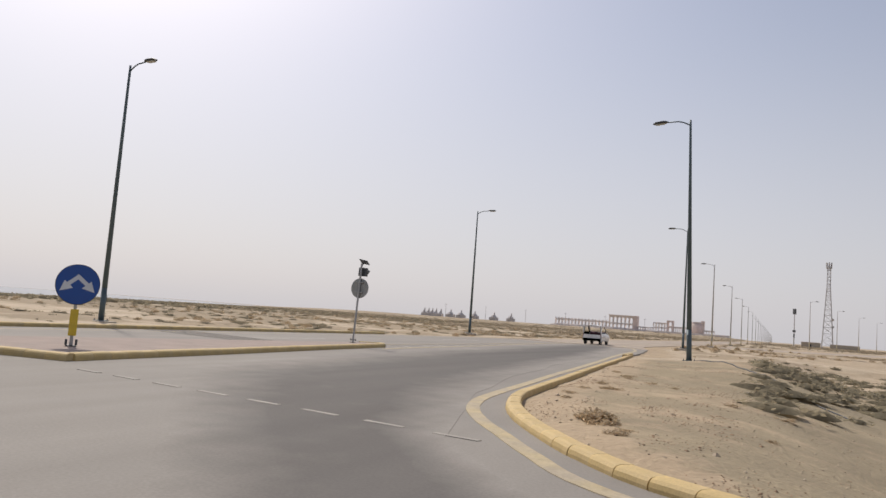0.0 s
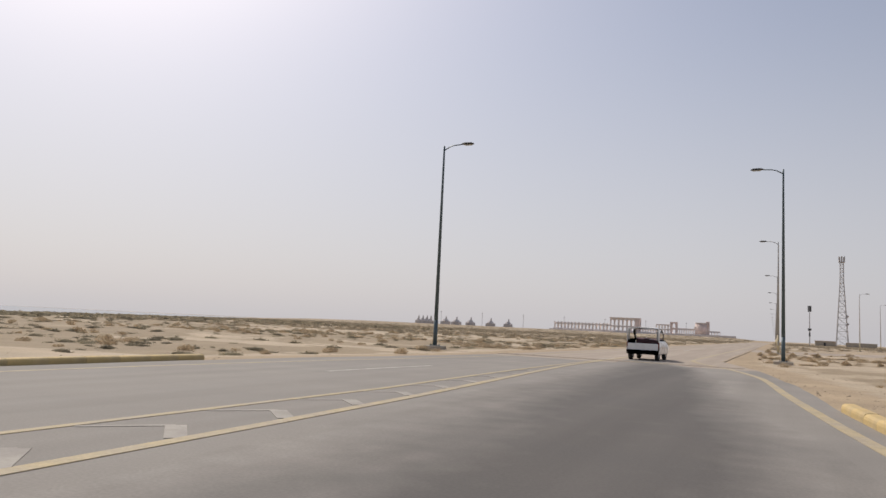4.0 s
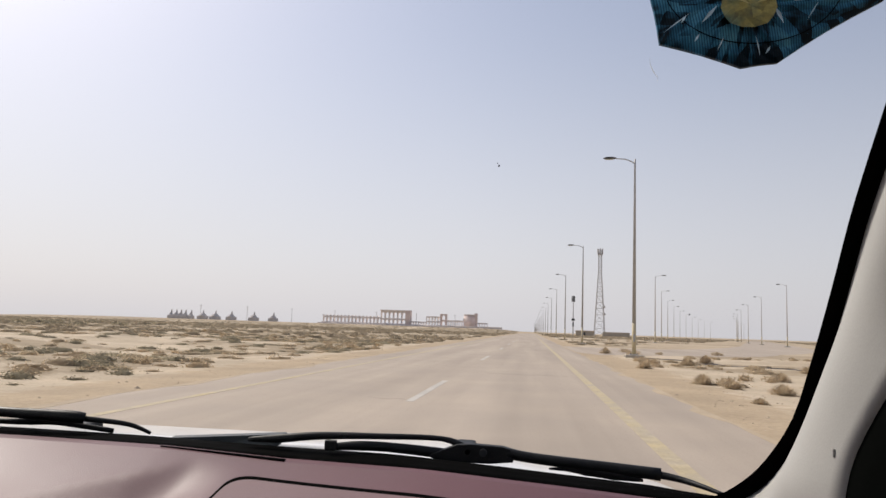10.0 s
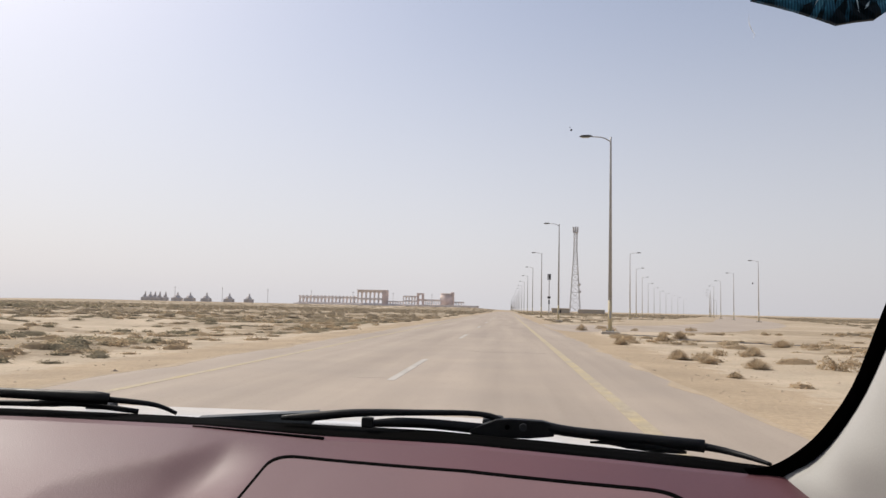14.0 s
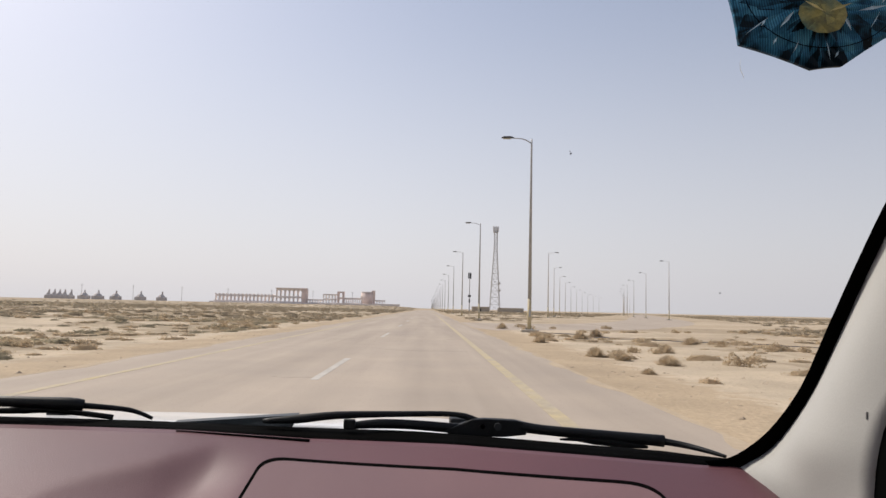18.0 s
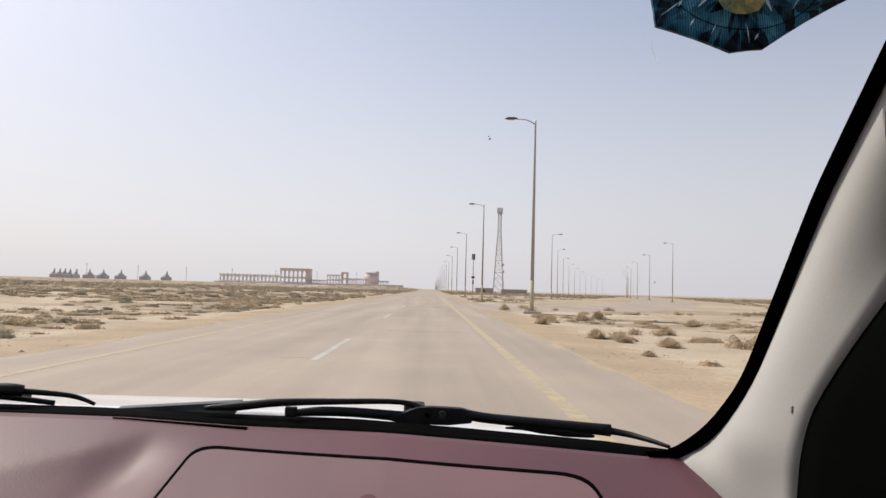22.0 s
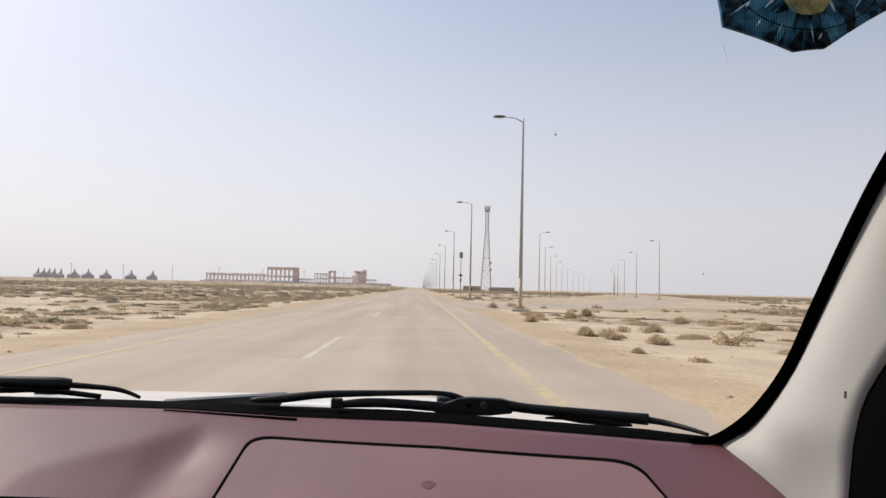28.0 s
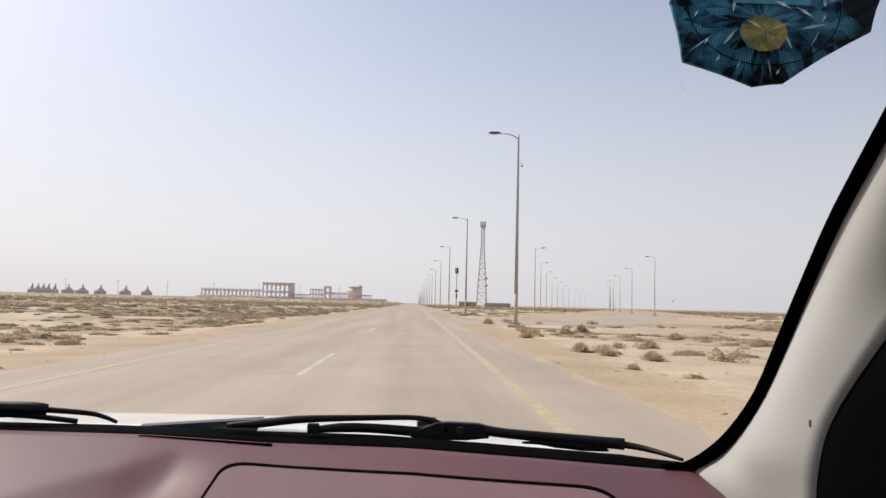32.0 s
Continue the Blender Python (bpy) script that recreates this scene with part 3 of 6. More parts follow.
lane_layer.data.foreach_set("value", [min(1.0, (k % 13) / 5.0) * min(1.0, (12 - k % 13) / 3.0) * min(1.0, (88 - (k // 13) % 89) / 12.0) for k in range(len(lane_patch.data.vertices))])


def line(name, path, width, z, mat, label):
    """A painted line along a path in plan."""
    verts, faces = [], []
    pts = [Vector((*p, 0)) for p in path]
    for i, p in enumerate(pts):
        d = (pts[min(i + 1, len(pts) - 1)] - pts[max(i - 1, 0)]).normalized()
        s = Vector((d.y, -d.x, 0)) * width / 2
        verts += [(p.x - s.x, p.y - s.y, z), (p.x + s.x, p.y + s.y, z)]
    faces = [(2 * i, 2 * i + 1, 2 * i + 3, 2 * i + 2) for i in range(len(pts) - 1)]
    n = len(verts)
    verts += [(x, y, -0.003) for x, y, _ in verts]
    for i in range(0, n - 2, 2):
        faces += [(i, i + 2, n + i + 2, n + i), (i + 1, n + i + 1, n + i + 3, i + 3)]
    faces += [(1, 0, n, n + 1), (n - 2, n - 1, 2 * n - 1, 2 * n - 2)]
    return tagged(new(name, arrays(name, verts, faces, mat)), label, "road marking", kind="structure")


def along(f, ys):
    return [(float(f(y)), y) for y in ys]


def offset_left(path, d):
    out = []
    for i, p in enumerate(path):
        a, b = Vector(path[max(i - 1, 0)]), Vector(path[min(i + 1, len(path) - 1)])
        t = (b - a).normalized()
        out.append((p[0] - t.y * d, p[1] + t.x * d))
    return out


def rounded(path, n=4):
    """A finer, smooth path through the points."""
    out = []
    for i in range(len(path) - 1):
        p = [Vector(path[min(max(k, 0), len(path) - 1)]) for k in (i - 1, i, i + 1, i + 2)]
        for j in range(n):
            t = j / n
            v = 0.5 * ((2 * p[1]) + (p[2] - p[0]) * t + (2 * p[0] - 5 * p[1] + 4 * p[2] - p[3]) * t * t
                       + (3 * p[1] - p[0] - 3 * p[2] + p[3]) * t ** 3)
            out.append(tuple(v))
    return out + [tuple(path[-1])]


KERB = rounded(KERB_LINE, 6)
edge = [(20.0, -64.3), (16.0, -62.95), (13.47, -61.49), (12.42, -60.24), (11.72, -59.2), (11.05, -58.2), (10.45, -57.05), (10.03, -55.7), (9.82, -54.3), (9.67, -53.0),
        (9.46, -51.0), (9.10, -48.0), (8.47, -42.0), (7.85, -36.4), (7.25, -31.3), (6.88, -28.2), (6.5, -24.6), (6.1, -20.5), (5.55, -14.0), (4.85, -10.0), (3.9, -6.0),
        (2.6, -2.0), (1.75, 2.0), (1.6, 5.0)]
far_ys = [5 + 3 * i for i in range(60)] + [190 + 50 * i for i in range(44)]
line("edge_line", rounded(edge, 5), 0.22, 0.008, LINE_YELLOW, "worn yellow edge line of the turning lane")
line("edge_line", [(1.6, y) for y in far_ys], 0.20, 0.003, LINE_YELLOW, "worn yellow edge line of the road")
line("edge_line", along(lambda y: road_left(y) + 1.3, [-70 + 3 * i for i in range(90)] + [220 + 50 * i for i in range(43)]), 0.15, 0.003,
     LINE_YELLOW, "faded yellow edge line of the far lane")
dash_x = lambda y: -4.6 + 2.6 * float(step(y, -26.0, 2.0))
for i in range(-4, 22):
    y0 = 13.0 + 19.0 * i
    line("lane_dash", along(dash_x, [y0 + 0.6875 * j for j in range(9)]), 0.14, 0.003, LINE_WHITE, "worn white centre line dash")
# the hatched gore between the main road and the merging lane
gore_far = lambda y: float(np.interp(y, [-42.0, -39.0, -28.0, -24.0, -20.5, -16.0, 3.0], [-1.25, -1.32, -1.28, -1.50, -1.66, -1.80, -1.95]))
gore_near = lambda y: float(np.interp(y, [-42.4, -39.5, -34.0, -29.5, -24.5, -20.0, -12.8, 3.0], [0.72, 0.48, 0.20, -0.07, -0.50, -0.90, -1.50, -1.90]))
line("gore_line", along(gore_far, [-40 + 1.5 * i for i in range(29)]), 0.15, 0.008, LINE_YELLOW, "worn yellow line of the hatched gore")
line("gore_line", along(gore_near, [-42.4 + 1.5 * i for i in range(31)]), 0.20, 0.009, LINE_YELLOW, "worn yellow line of the hatched gore")
for i in range(11):  # open chevrons: a thin stroke from the far line, bent into a broad bar to the near line
    y0 = -39.35 + 2.08 * i
    f0, n0 = gore_far(y0) + 0.10, gore_near(y0) - 0.10
    elbow = (f0 + 0.52 * (n0 - f0), y0 + 0.5 * (n0 - f0))
    line("gore_stroke", [(f0, y0 - 0.1), elbow], 0.10, 0.0065, LINE_FAINT, "worn pale chevron stroke")
    line("gore_bar", [elbow, (n0, y0)], 0.24, 0.007, LINE_FAINT, "worn pale chevron bar")
for i in range(8):
    x0, y0 = 3.5 + 1.08 * i, -58.6 - 0.17 * i
    line("give_way_dash", [(x0, y0), (x0 + 0.62, y0 - 0.1)], 0.10, 0.009, LINE_FAINT, "almost worn away white give-way dash")
for i in range(6):
    line("rumble_strip", [(-9.0, -45.2 + 0.42 * i), (-2.6, -46.4 + 0.42 * i)], 0.10, 0.010, RUMBLE, "dark rumble strip across the road")
line("road_joint", [(-7.3, -4.4), (4.6, -4.9)], 0.75, 0.010, JOINT, "tan cross joint of filled asphalt over the whole road")
line("joint_seam", [(-7.3, -3.98), (4.6, -4.48)], 0.07, 0.012, PATCH, "dark seam along the cross joint")

# sand blown over the edges of the asphalt
drift_ys = [4 + 0.4 * i for i in range(230)] + [96 + 4 * i for i in range(60)]
ribbon("sand_drift", lambda y: ragged(road_right, 0.22, 12)(y) - 0.05 - 0.42 * max(0.0, float(value_noise(np.array(y * 1.1), np.array(0.3), 93)) - 0.3) ** 1.2,
       ragged(road_right, 0.22, 12), drift_ys, 0.0025, DRIFT, "thin sand drifted over the asphalt edge", "sand", cut=2, thick=0.01)
ribbon("sand_drift", ragged(road_left, 0.3, 11), lambda y: ragged(road_left, 0.3, 11)(y) + 0.06 + 0.55 * max(0.0, float(value_noise(np.array(y * 0.9), np.array(0.6), 94)) - 0.3) ** 1.2,
       drift_ys, 0.0025, DRIFT, "thin sand drifted over the asphalt edge", "sand", cut=2, thick=0.01)
# tar seams and cracks of the main road
seam = ragged(lambda y: -1.72, 0.10, 61, 0.35)
for i, (y0, y1) in enumerate(((33.0, 62.0), (66.0, 120.0))):
    line("tar_seam", along(seam, spaced(y0, y1, 40)), 0.018 + 0.012 * i, 0.0015, SEAM, "dark tar seam along the lanes")
for y0, x0, x1 in ((22.5, -1.3, 1.2), (52.0, -1.6, 1.5)):
    crack = ragged(lambda x: y0 + 0.02 * (x - x0), 0.28, int(y0), 1.7)
    line("tar_crack", [(x, crack(x)) for x in spaced(x0, x1, 18)], 0.03 + 0.0012 * y0, 0.002, SEAM, "dark tar-filled crack across the lane")

# ---- side road to the right ----
side = rounded(SIDE, 6)
verts, faces = [], []
for i, p in enumerate(side):
    a, b = Vector(side[max(i - 1, 0)]), Vector(side[min(i + 1, len(side) - 1)])
    t = (b - a).normalized()
    wide = 5.5 + 10.0 * max(0.0, 1.0 - i / 9.0)
    verts += [(p[0] - t.y * wide, p[1] + t.x * wide, -0.027), (p[0] + t.y * wide, p[1] - t.x * wide, -0.027)]
faces = [(2 * i, 2 * i + 1, 2 * i + 3, 2 * i + 2) for i in range(len(side) - 1)]
tagged(new("side_road", arrays("side_road", verts, faces, ASPHALT)), "pale grey asphalt side road branching off", "road", kind="structure")
tagged(new("sea", arrays("sea", [(-4200, -1500, -5.6), (-300, -1500, -5.6), (-300, 300, -5.6), (-1500, 2500, -5.6), (-4200, 2500, -5.6)], [(0, 1, 2, 3, 4)], SEA)),
       "pale hazy strip of sea along the horizon", "water", kind="structure")

rnd = random.Random(9)
for i in range(7):
    y0, x0 = rnd.uniform(12, 70), rnd.uniform(-6, 1.5)
    n = rnd.randint(4, 8)
    line("asphalt_crack", [(x0 + 0.28 * j, y0 + rnd.uniform(-0.12, 0.12)) for j in range(n)], rnd.uniform(0.02, 0.05), 0.002, SEAM, "thin dark crack across the asphalt")

# ---- the car: a white car with a maroon dashboard, its front cabin open to the rear ----
EYE = 1.3
MID = -0.42  # the car's centre line
car = thing("car", "white car with a maroon dashboard standing on the road", "car")


def cz(bm):
    return moved(bm, Matrix.Translation((0, 0, EYE)))


def other_side(bm):
    bm = moved(bm, Matrix.Translation((2 * MID, 0, 0)) @ Matrix.Diagonal((-1, 1, 1, 1)))
    bmesh.ops.reverse_faces(bm, faces=bm.faces[:])
    return bm


def nose_y(x):
    return 0.805 - 0.18 * (x + 0.35) ** 2


def front_z(x):
    return -nose_y(x) * float(np.interp(x, [-0.46, -0.29, -0.16, -0.01, 0.13, 0.25], [0.1820, 0.1848, 0.1928, 0.1970, 0.2085, 0.2200]))


def soft(t):
    t = min(1.0, max(0.0, t))
    return t * t * (3 - 2 * t)


def dash_point(x, v):
    """The dashboard's skin: v 0 at the windscreen, 1 at the rear lip, up to 2 down the face."""
    y0, z0 = nose_y(x), front_z(x)
    if v <= 1:
        y = y0 + (0.535 - y0) * v
        z = z0 - 0.235 * (y0 - y)
    else:
        a = min(1.0, (v - 1) * 2.5) * math.pi / 2
        y = 0.535 - 0.045 * math.sin(a)
        z = z0 - 0.235 * (y0 - 0.535) - 0.045 * (1 - math.cos(a)) - max(0.0, v - 1.4) * 0.45
    drop = max(0.0, x - 0.262) / 0.035
    # hollow between the driver's hump and the panel; curved rim imitates a shadow edge
    rim = -0.372 + 0.16 * max(0.0, y - 0.645) + 0.09 * soft((y - 0.66) / 0.11)
    bottom = -0.245
    down = min(1.0, max(0.0, (x - rim) / (bottom - rim)))
    up = soft((-0.197 + 0.1 * (y - 0.67) - x) / 0.080)
    hollow = 0.0185 * down * up * soft((0.785 - y) / 0.10) * soft((y - 0.585) / 0.06)
    return (x, y, z - 0.012 * drop * drop - hollow)


dash_xs = spaced(-1.11, -0.42, 18) + spaced(-0.41, -0.19, 36) + spaced(-0.18, 0.20, 20) + [0.215, 0.23, 0.242, 0.252, 0.26, 0.267, 0.274, 0.282, 0.288, 0.294, 0.300, 0.305]
dash_vs = spaced(0, 1, 26) + [1.06, 1.12, 1.2, 1.3, 1.4, 1.7, 2.0]
part("dashboard", cz(sheet(dash_point, dash_xs, dash_vs, Vector((0, 0.02, -0.03)))), DASH, car, "maroon grained plastic dashboard top")


def on_dash(x, y, lift=0.0):
    return Vector((x, y, front_z(x) - 0.235 * (nose_y(x) - y) + lift))


# the panel let into the dashboard, with its dark seam
def lid_corner(k):
    return [(-0.193, 0.745), (0.174, 0.697), (0.19, 0.62), (0.193, 0.548), (-0.20, 0.548), (-0.197, 0.61)][k]


def lid_outline(grow=0.0, n=7, r=0.028):
    c = [Vector(lid_corner(k)) for k in (0, 1, 3, 4)]
    mid = sum(c, Vector((0, 0))) / 4
    c = [p + Vector((0.6 if p.x > mid.x else -0.6, 1.6 if p.y > mid.y else -0.2)) * grow for p in c]
    out = []
    for i in range(4):
        p, a, b = c[i], c[i - 1], c[(i + 1) % 4]
        u, w = (a - p).normalized(), (b - p).normalized()
        rr = r if i < 2 else 0.008
        for j in range(n):
            t = j / (n - 1)
            out.append(p + u * rr * (1 - t) ** 2 + w * rr * t ** 2)
        a1, b1 = p + w * rr, b - w * (r if (i + 1) % 4 < 2 else 0.008)
        out += [a1.lerp(b1, j / 12) for j in range(1, 12)]
    return out


def lid_sheet(grow, lift):
    bm = bmesh.new()
    rim = lid_outline(grow)
    c = sum(rim, Vector((0, 0))) / len(rim)
    rows = [[bm.verts.new(on_dash(*(c + (p - c) * s), lift)) for p in rim] for s in (0.02, 0.3, 0.55, 0.8, 0.95, 1.0)]
    rows.append([bm.verts.new(on_dash(*p, lift - 0.004)) for p in rim])
    for a, b in zip(rows, rows[1:]):
        for j in range(len(rim)):
            bm.faces.new((a[j], a[(j + 1) % len(rim)], b[(j + 1) % len(rim)], b[j]))
    bm.faces.new(list(reversed(rows[0])))
    bmesh.ops.recalc_face_normals(bm, faces=bm.faces[:])
    return cz(bm)


part("panel_seam", lid_sheet(0.0055, 0.0006), BLACK, car, "dark seam round the panel")
part("dash_panel", lid_sheet(-0.0005, 0.0018), DASH_LID, car, "dusty maroon plastic airbag panel")
# sunken oval mark on the panel
mark = bmesh.new()
ring = []
for k in range(20):
    a = 2 * math.pi * k / 20
    ring.append(mark.verts.new(on_dash(-0.020 + (0.006 + 0.0012 * math.sin(3 * a)) * math.cos(a), 0.652 + 0.007 * math.sin(a), 0.0021)))
mark.faces.new(ring)
part("panel_mark", cz(mark), SMUDGE, car, "faint dark smudge")
# dark air slot at the front of the dashboard, and the tray opening on the left
part("defrost_slot", cz(sheet(lambda u, v: on_dash(u, nose_y(u) - 0.004 - (0.0006 + 0.0042 * (u + 0.30) / 0.14) * v, 0.0012), spaced(-0.30, -0.158, 16), [0, 1], Vector((0, 0, -0.002)))), BLACK, car, "black defroster slot")
part("dash_tray", cz(sheet(lambda u, v: on_dash(u, 0.50 + 0.12 * v, 0.0016), spaced(-0.62, -0.228, 8), [0, 0.5, 1], Vector((0, 0, -0.003)))), DARK_TRIM, car, "dark recessed tray in the dashboard")

part("tray_lid", cz(sheet(lambda u, v: on_dash(u, 0.50 + 0.111 * v, 0.0034), spaced(-0.415, -0.234, 8), [0, 0.5, 1], Vector((0, 0, -0.0012)))), FIN, car, "dark grey lid of the tray")
# flat black sheet painting the instrument hood's unlit mouth, with a rounded corner
part("instrument_opening", cz(sheet(lambda u, v: on_dash(-0.70 + u * (0.272 + 0.016 * math.sqrt(max(0.0, 1 - (2 * v - 1) ** 2)) - 0.03 * max(0.0, v - 0.72) ** 2 / 0.08), 0.505 + 0.166 * v - 0.008 * u, 0.0022),
                                    spaced(0, 1, 12), spaced(0, 1, 14), Vector((0, 0, -0.003)))), BLACK, car, "black sheet painting the dark mouth of the instrument hood")

# cowl: the black strip under the glass and the grey plastic beyond it
COWL_X = [-0.49, -0.35, -0.2, -0.05, 0.07, 0.21, 0.262]
COWL_S = [0.1715, 0.1730, 0.1775, 0.1800, 0.1885, 0.2008, 0.2098]


def cowl_y(x):
    return nose_y(x) + 0.05 - 0.03 * max(0.0, (x - 0.1) / 0.17)


def cowl_point(x, v):
    y = nose_y(x) + 0.003 + (cowl_y(x) - nose_y(x)) * v
    z0, z1 = front_z(x) - 0.001, -cowl_y(x) * float(np.interp(x, COWL_X, COWL_S))
    return (x, y, z0 + (z1 - z0) * v)


part("cowl_strip", cz(sheet(cowl_point, spaced(-1.11, 0.268, 50), spaced(0, 1, 4), Vector((0, 0.004, -0.02)))), BLACK, car, "black strip at the foot of the windscreen")


def cowl_panel(x, v):
    y = cowl_y(x) + 0.004 + 0.09 * v
    z = -cowl_y(x) * float(np.interp(x, COWL_X, COWL_S)) - 0.02 - 0.03 * v
    return (x, y, z)


part("cowl_panel", cz(sheet(cowl_panel, spaced(-1.11, 0.27, 40), spaced(0, 1, 5), Vector((0, 0, -0.03)))), COWL, car, "dark grey plastic cowl panel")


def hood_point(x, v):
    y = 0.905 + 1.2 * v - 0.1 * ((x - MID) / 0.75) ** 2 * v
    d = y - 0.95
    z = -0.162 - 0.08 * d - 0.10 * d * d - 0.10 * max(0.0, abs(x - MID) - 0.30) ** 2 - 1.2 * max(0.0, abs(x - MID) - 0.62) ** 2
    side = abs(x - MID)
    z -= 0.018 * soft((side - 0.42) / 0.12) + 0.009 * soft((1.02 - y) / 0.11) * soft((side - 0.25) / 0.12)
    return (x, y, z)


part("hood", cz(sheet(hood_point, spaced(-1.18, 0.34, 40), spaced(0, 1, 26), Vector((0, 0, -0.03)))), WHITE_PAINT, car, "white painted bonnet")


# wipers
def bar(points, w, h):
    """A bar along a smoothed line; w: its radius, or one for each point."""
    n = 4
    if isinstance(w, list):
        w = [w[i] + (w[i + 1] - w[i]) * j / n for i in range(len(w) - 1) for j in range(n)] + [w[-1]]
    return cz(smooth(sweep(rounded(points, n), w, 8, 1.0 if isinstance(w, list) else h / w)))


def wiper(label):
    w = new("wiper")
    w.parent = car
    tagged(w, label)
    return w


right_wiper = wiper("black windscreen wiper with a riveted joint")
part("wiper_blade", bar([(-0.218, 0.842, -0.1435), (-0.18, 0.842, -0.1405), (-0.136, 0.842, -0.1355), (-0.07, 0.85, -0.134), (-0.002, 0.86, -0.1345), (0.024, 0.86, -0.143)], [0.0025, 0.0052, 0.0045, 0.0035, 0.003, 0.005], 0.004), WIPER, right_wiper)
part("wiper_blade", bar([(-0.121, 0.834, -0.1455), (-0.09, 0.842, -0.144), (-0.053, 0.85, -0.1455), (0.0, 0.858, -0.150), (0.02, 0.86, -0.1515)], [0.0036, 0.0054, 0.0055, 0.006, 0.0066], 0.005), WIPER, right_wiper)
fin = bmesh.new()
fin_front = [(-0.328, 0.878, -0.1525), (-0.181, 0.852, -0.1375), (-0.184, 0.852, -0.1445), (-0.187, 0.852, -0.151), (-0.26, 0.867, -0.154)]
a_ring, b_ring = [fin.verts.new(v) for v in fin_front], [fin.verts.new((x, y + 0.012, z + 0.001)) for x, y, z in fin_front]
fin.faces.new(a_ring)
fin.faces.new(list(reversed(b_ring)))
for i in range(5):
    fin.faces.new((a_ring[i], b_ring[i], b_ring[(i + 1) % 5], a_ring[(i + 1) % 5]))
bmesh.ops.recalc_face_normals(fin, faces=fin.faces[:])
part("wiper_fin", cz(fin), FIN, right_wiper, "dark blue-grey plastic fin")
part("wiper_clip", cz(box(-0.127, -0.114, 0.828, 0.836, -0.149, -0.138, 0.002)), WIPER, right_wiper)
joint_bm = bmesh.new()
joint_line = [(-0.014, -0.151), (0.016, -0.1386), (0.031, -0.1374), (0.066, -0.1386), (0.074, -0.1405), (0.078, -0.147), (0.078, -0.1546), (0.051, -0.1576), (0.004, -0.1572), (-0.012, -0.1546)]
joint_near, joint_far = [[joint_bm.verts.new((x, y, z)) for x, z in joint_line] for y in (0.850, 0.862)]
joint_bm.faces.new(joint_near)
joint_bm.faces.new(list(reversed(joint_far)))
for i in range(len(joint_line)):
    joint_bm.faces.new((joint_near[i], joint_far[i], joint_far[i - 9], joint_near[i - 9]))
bmesh.ops.recalc_face_normals(joint_bm, faces=joint_bm.faces[:])
bmesh.ops.bevel(joint_bm, geom=joint_bm.edges[:], offset=0.0012, segments=2, profile=0.5, affect="EDGES")
hub = new("wiper_joint", mesh_of("wiper_joint", cz(joint_bm), WIPER))
hub.parent = right_wiper
for dx, r in ((0.028, 0.0026), (0.045, 0.0042)):
    part("rivet", cz(moved(sweep([(0, 0, 0), (0, -0.004, 0)], r, 12), Matrix.Translation((dx, 0.8495, -0.1455)))), COWL if r > 0.003 else BLACK, right_wiper)
part("wiper_arm", bar([(0.07, 0.856, -0.1455), (0.10, 0.852, -0.149), (0.178, 0.846, -0.1535), (0.2315, 0.840, -0.1565)], [0.0062, 0.0058, 0.0062, 0.0068], 0.006), WIPER, right_wiper)
part("wiper_yoke", bar([(0.116, 0.852, -0.1590), (0.135, 0.85, -0.1580), (0.155, 0.85, -0.1575), (0.185, 0.846, -0.1605), (0.214, 0.842, -0.1640)], [0.0010, 0.0026, 0.0066, 0.0058, 0.0014], 0.005), WIPER, right_wiper)
part("wiper_tip", bar([(0.228, 0.840, -0.1565), (0.25, 0.828, -0.1585), (0.268, 0.806, -0.1605), (0.281, 0.79, -0.163)], [0.0042, 0.0034, 0.0026, 0.0018], 0.003), WIPER, right_wiper)
OUT = 1.125  # the driver's wiper lies farther out, beyond the glass


def bar_out(points, w, h):
    return bar([tuple(c * OUT for c in p) for p in points], w, h)


left_wiper = wiper("black windscreen wiper on the driver's half")
part("wiper_arm", bar_out([(-0.70, 0.74, -0.109), (-0.52, 0.74, -0.111), (-0.441, 0.742, -0.1125), (-0.387, 0.750, -0.1145), (-0.374, 0.755, -0.1165)], [0.005, 0.0055, 0.006, 0.0072, 0.0066], 0.006), WIPER, left_wiper)
part("wiper_tip", bar_out([(-0.378, 0.755, -0.1165), (-0.341, 0.77, -0.1215), (-0.326, 0.776, -0.126), (-0.314, 0.78, -0.132)], [0.0036, 0.003, 0.0026, 0.002], 0.003), WIPER, left_wiper)
part("wiper_yoke", bar_out([(-0.60, 0.75, -0.124), (-0.46, 0.752, -0.123), (-0.43, 0.752, -0.1205), (-0.40, 0.755, -0.122), (-0.35, 0.77, -0.130)], [0.003, 0.0035, 0.006, 0.0035, 0.003], 0.004), WIPER, left_wiper)
part("wiper_blade", bar_out([(-0.66, 0.775, -0.137), (-0.45, 0.785, -0.137), (-0.27, 0.80, -0.142)], 0.0028, 0.003), WIPER, left_wiper)
for nx0 in (-0.53, 0.01):
    part("washer_nozzle", cz(box(nx0 - 0.014, nx0 + 0.014, 1.01, 1.05, -0.180, -0.161, 0.005)), WIPER, car, "black washer nozzle")

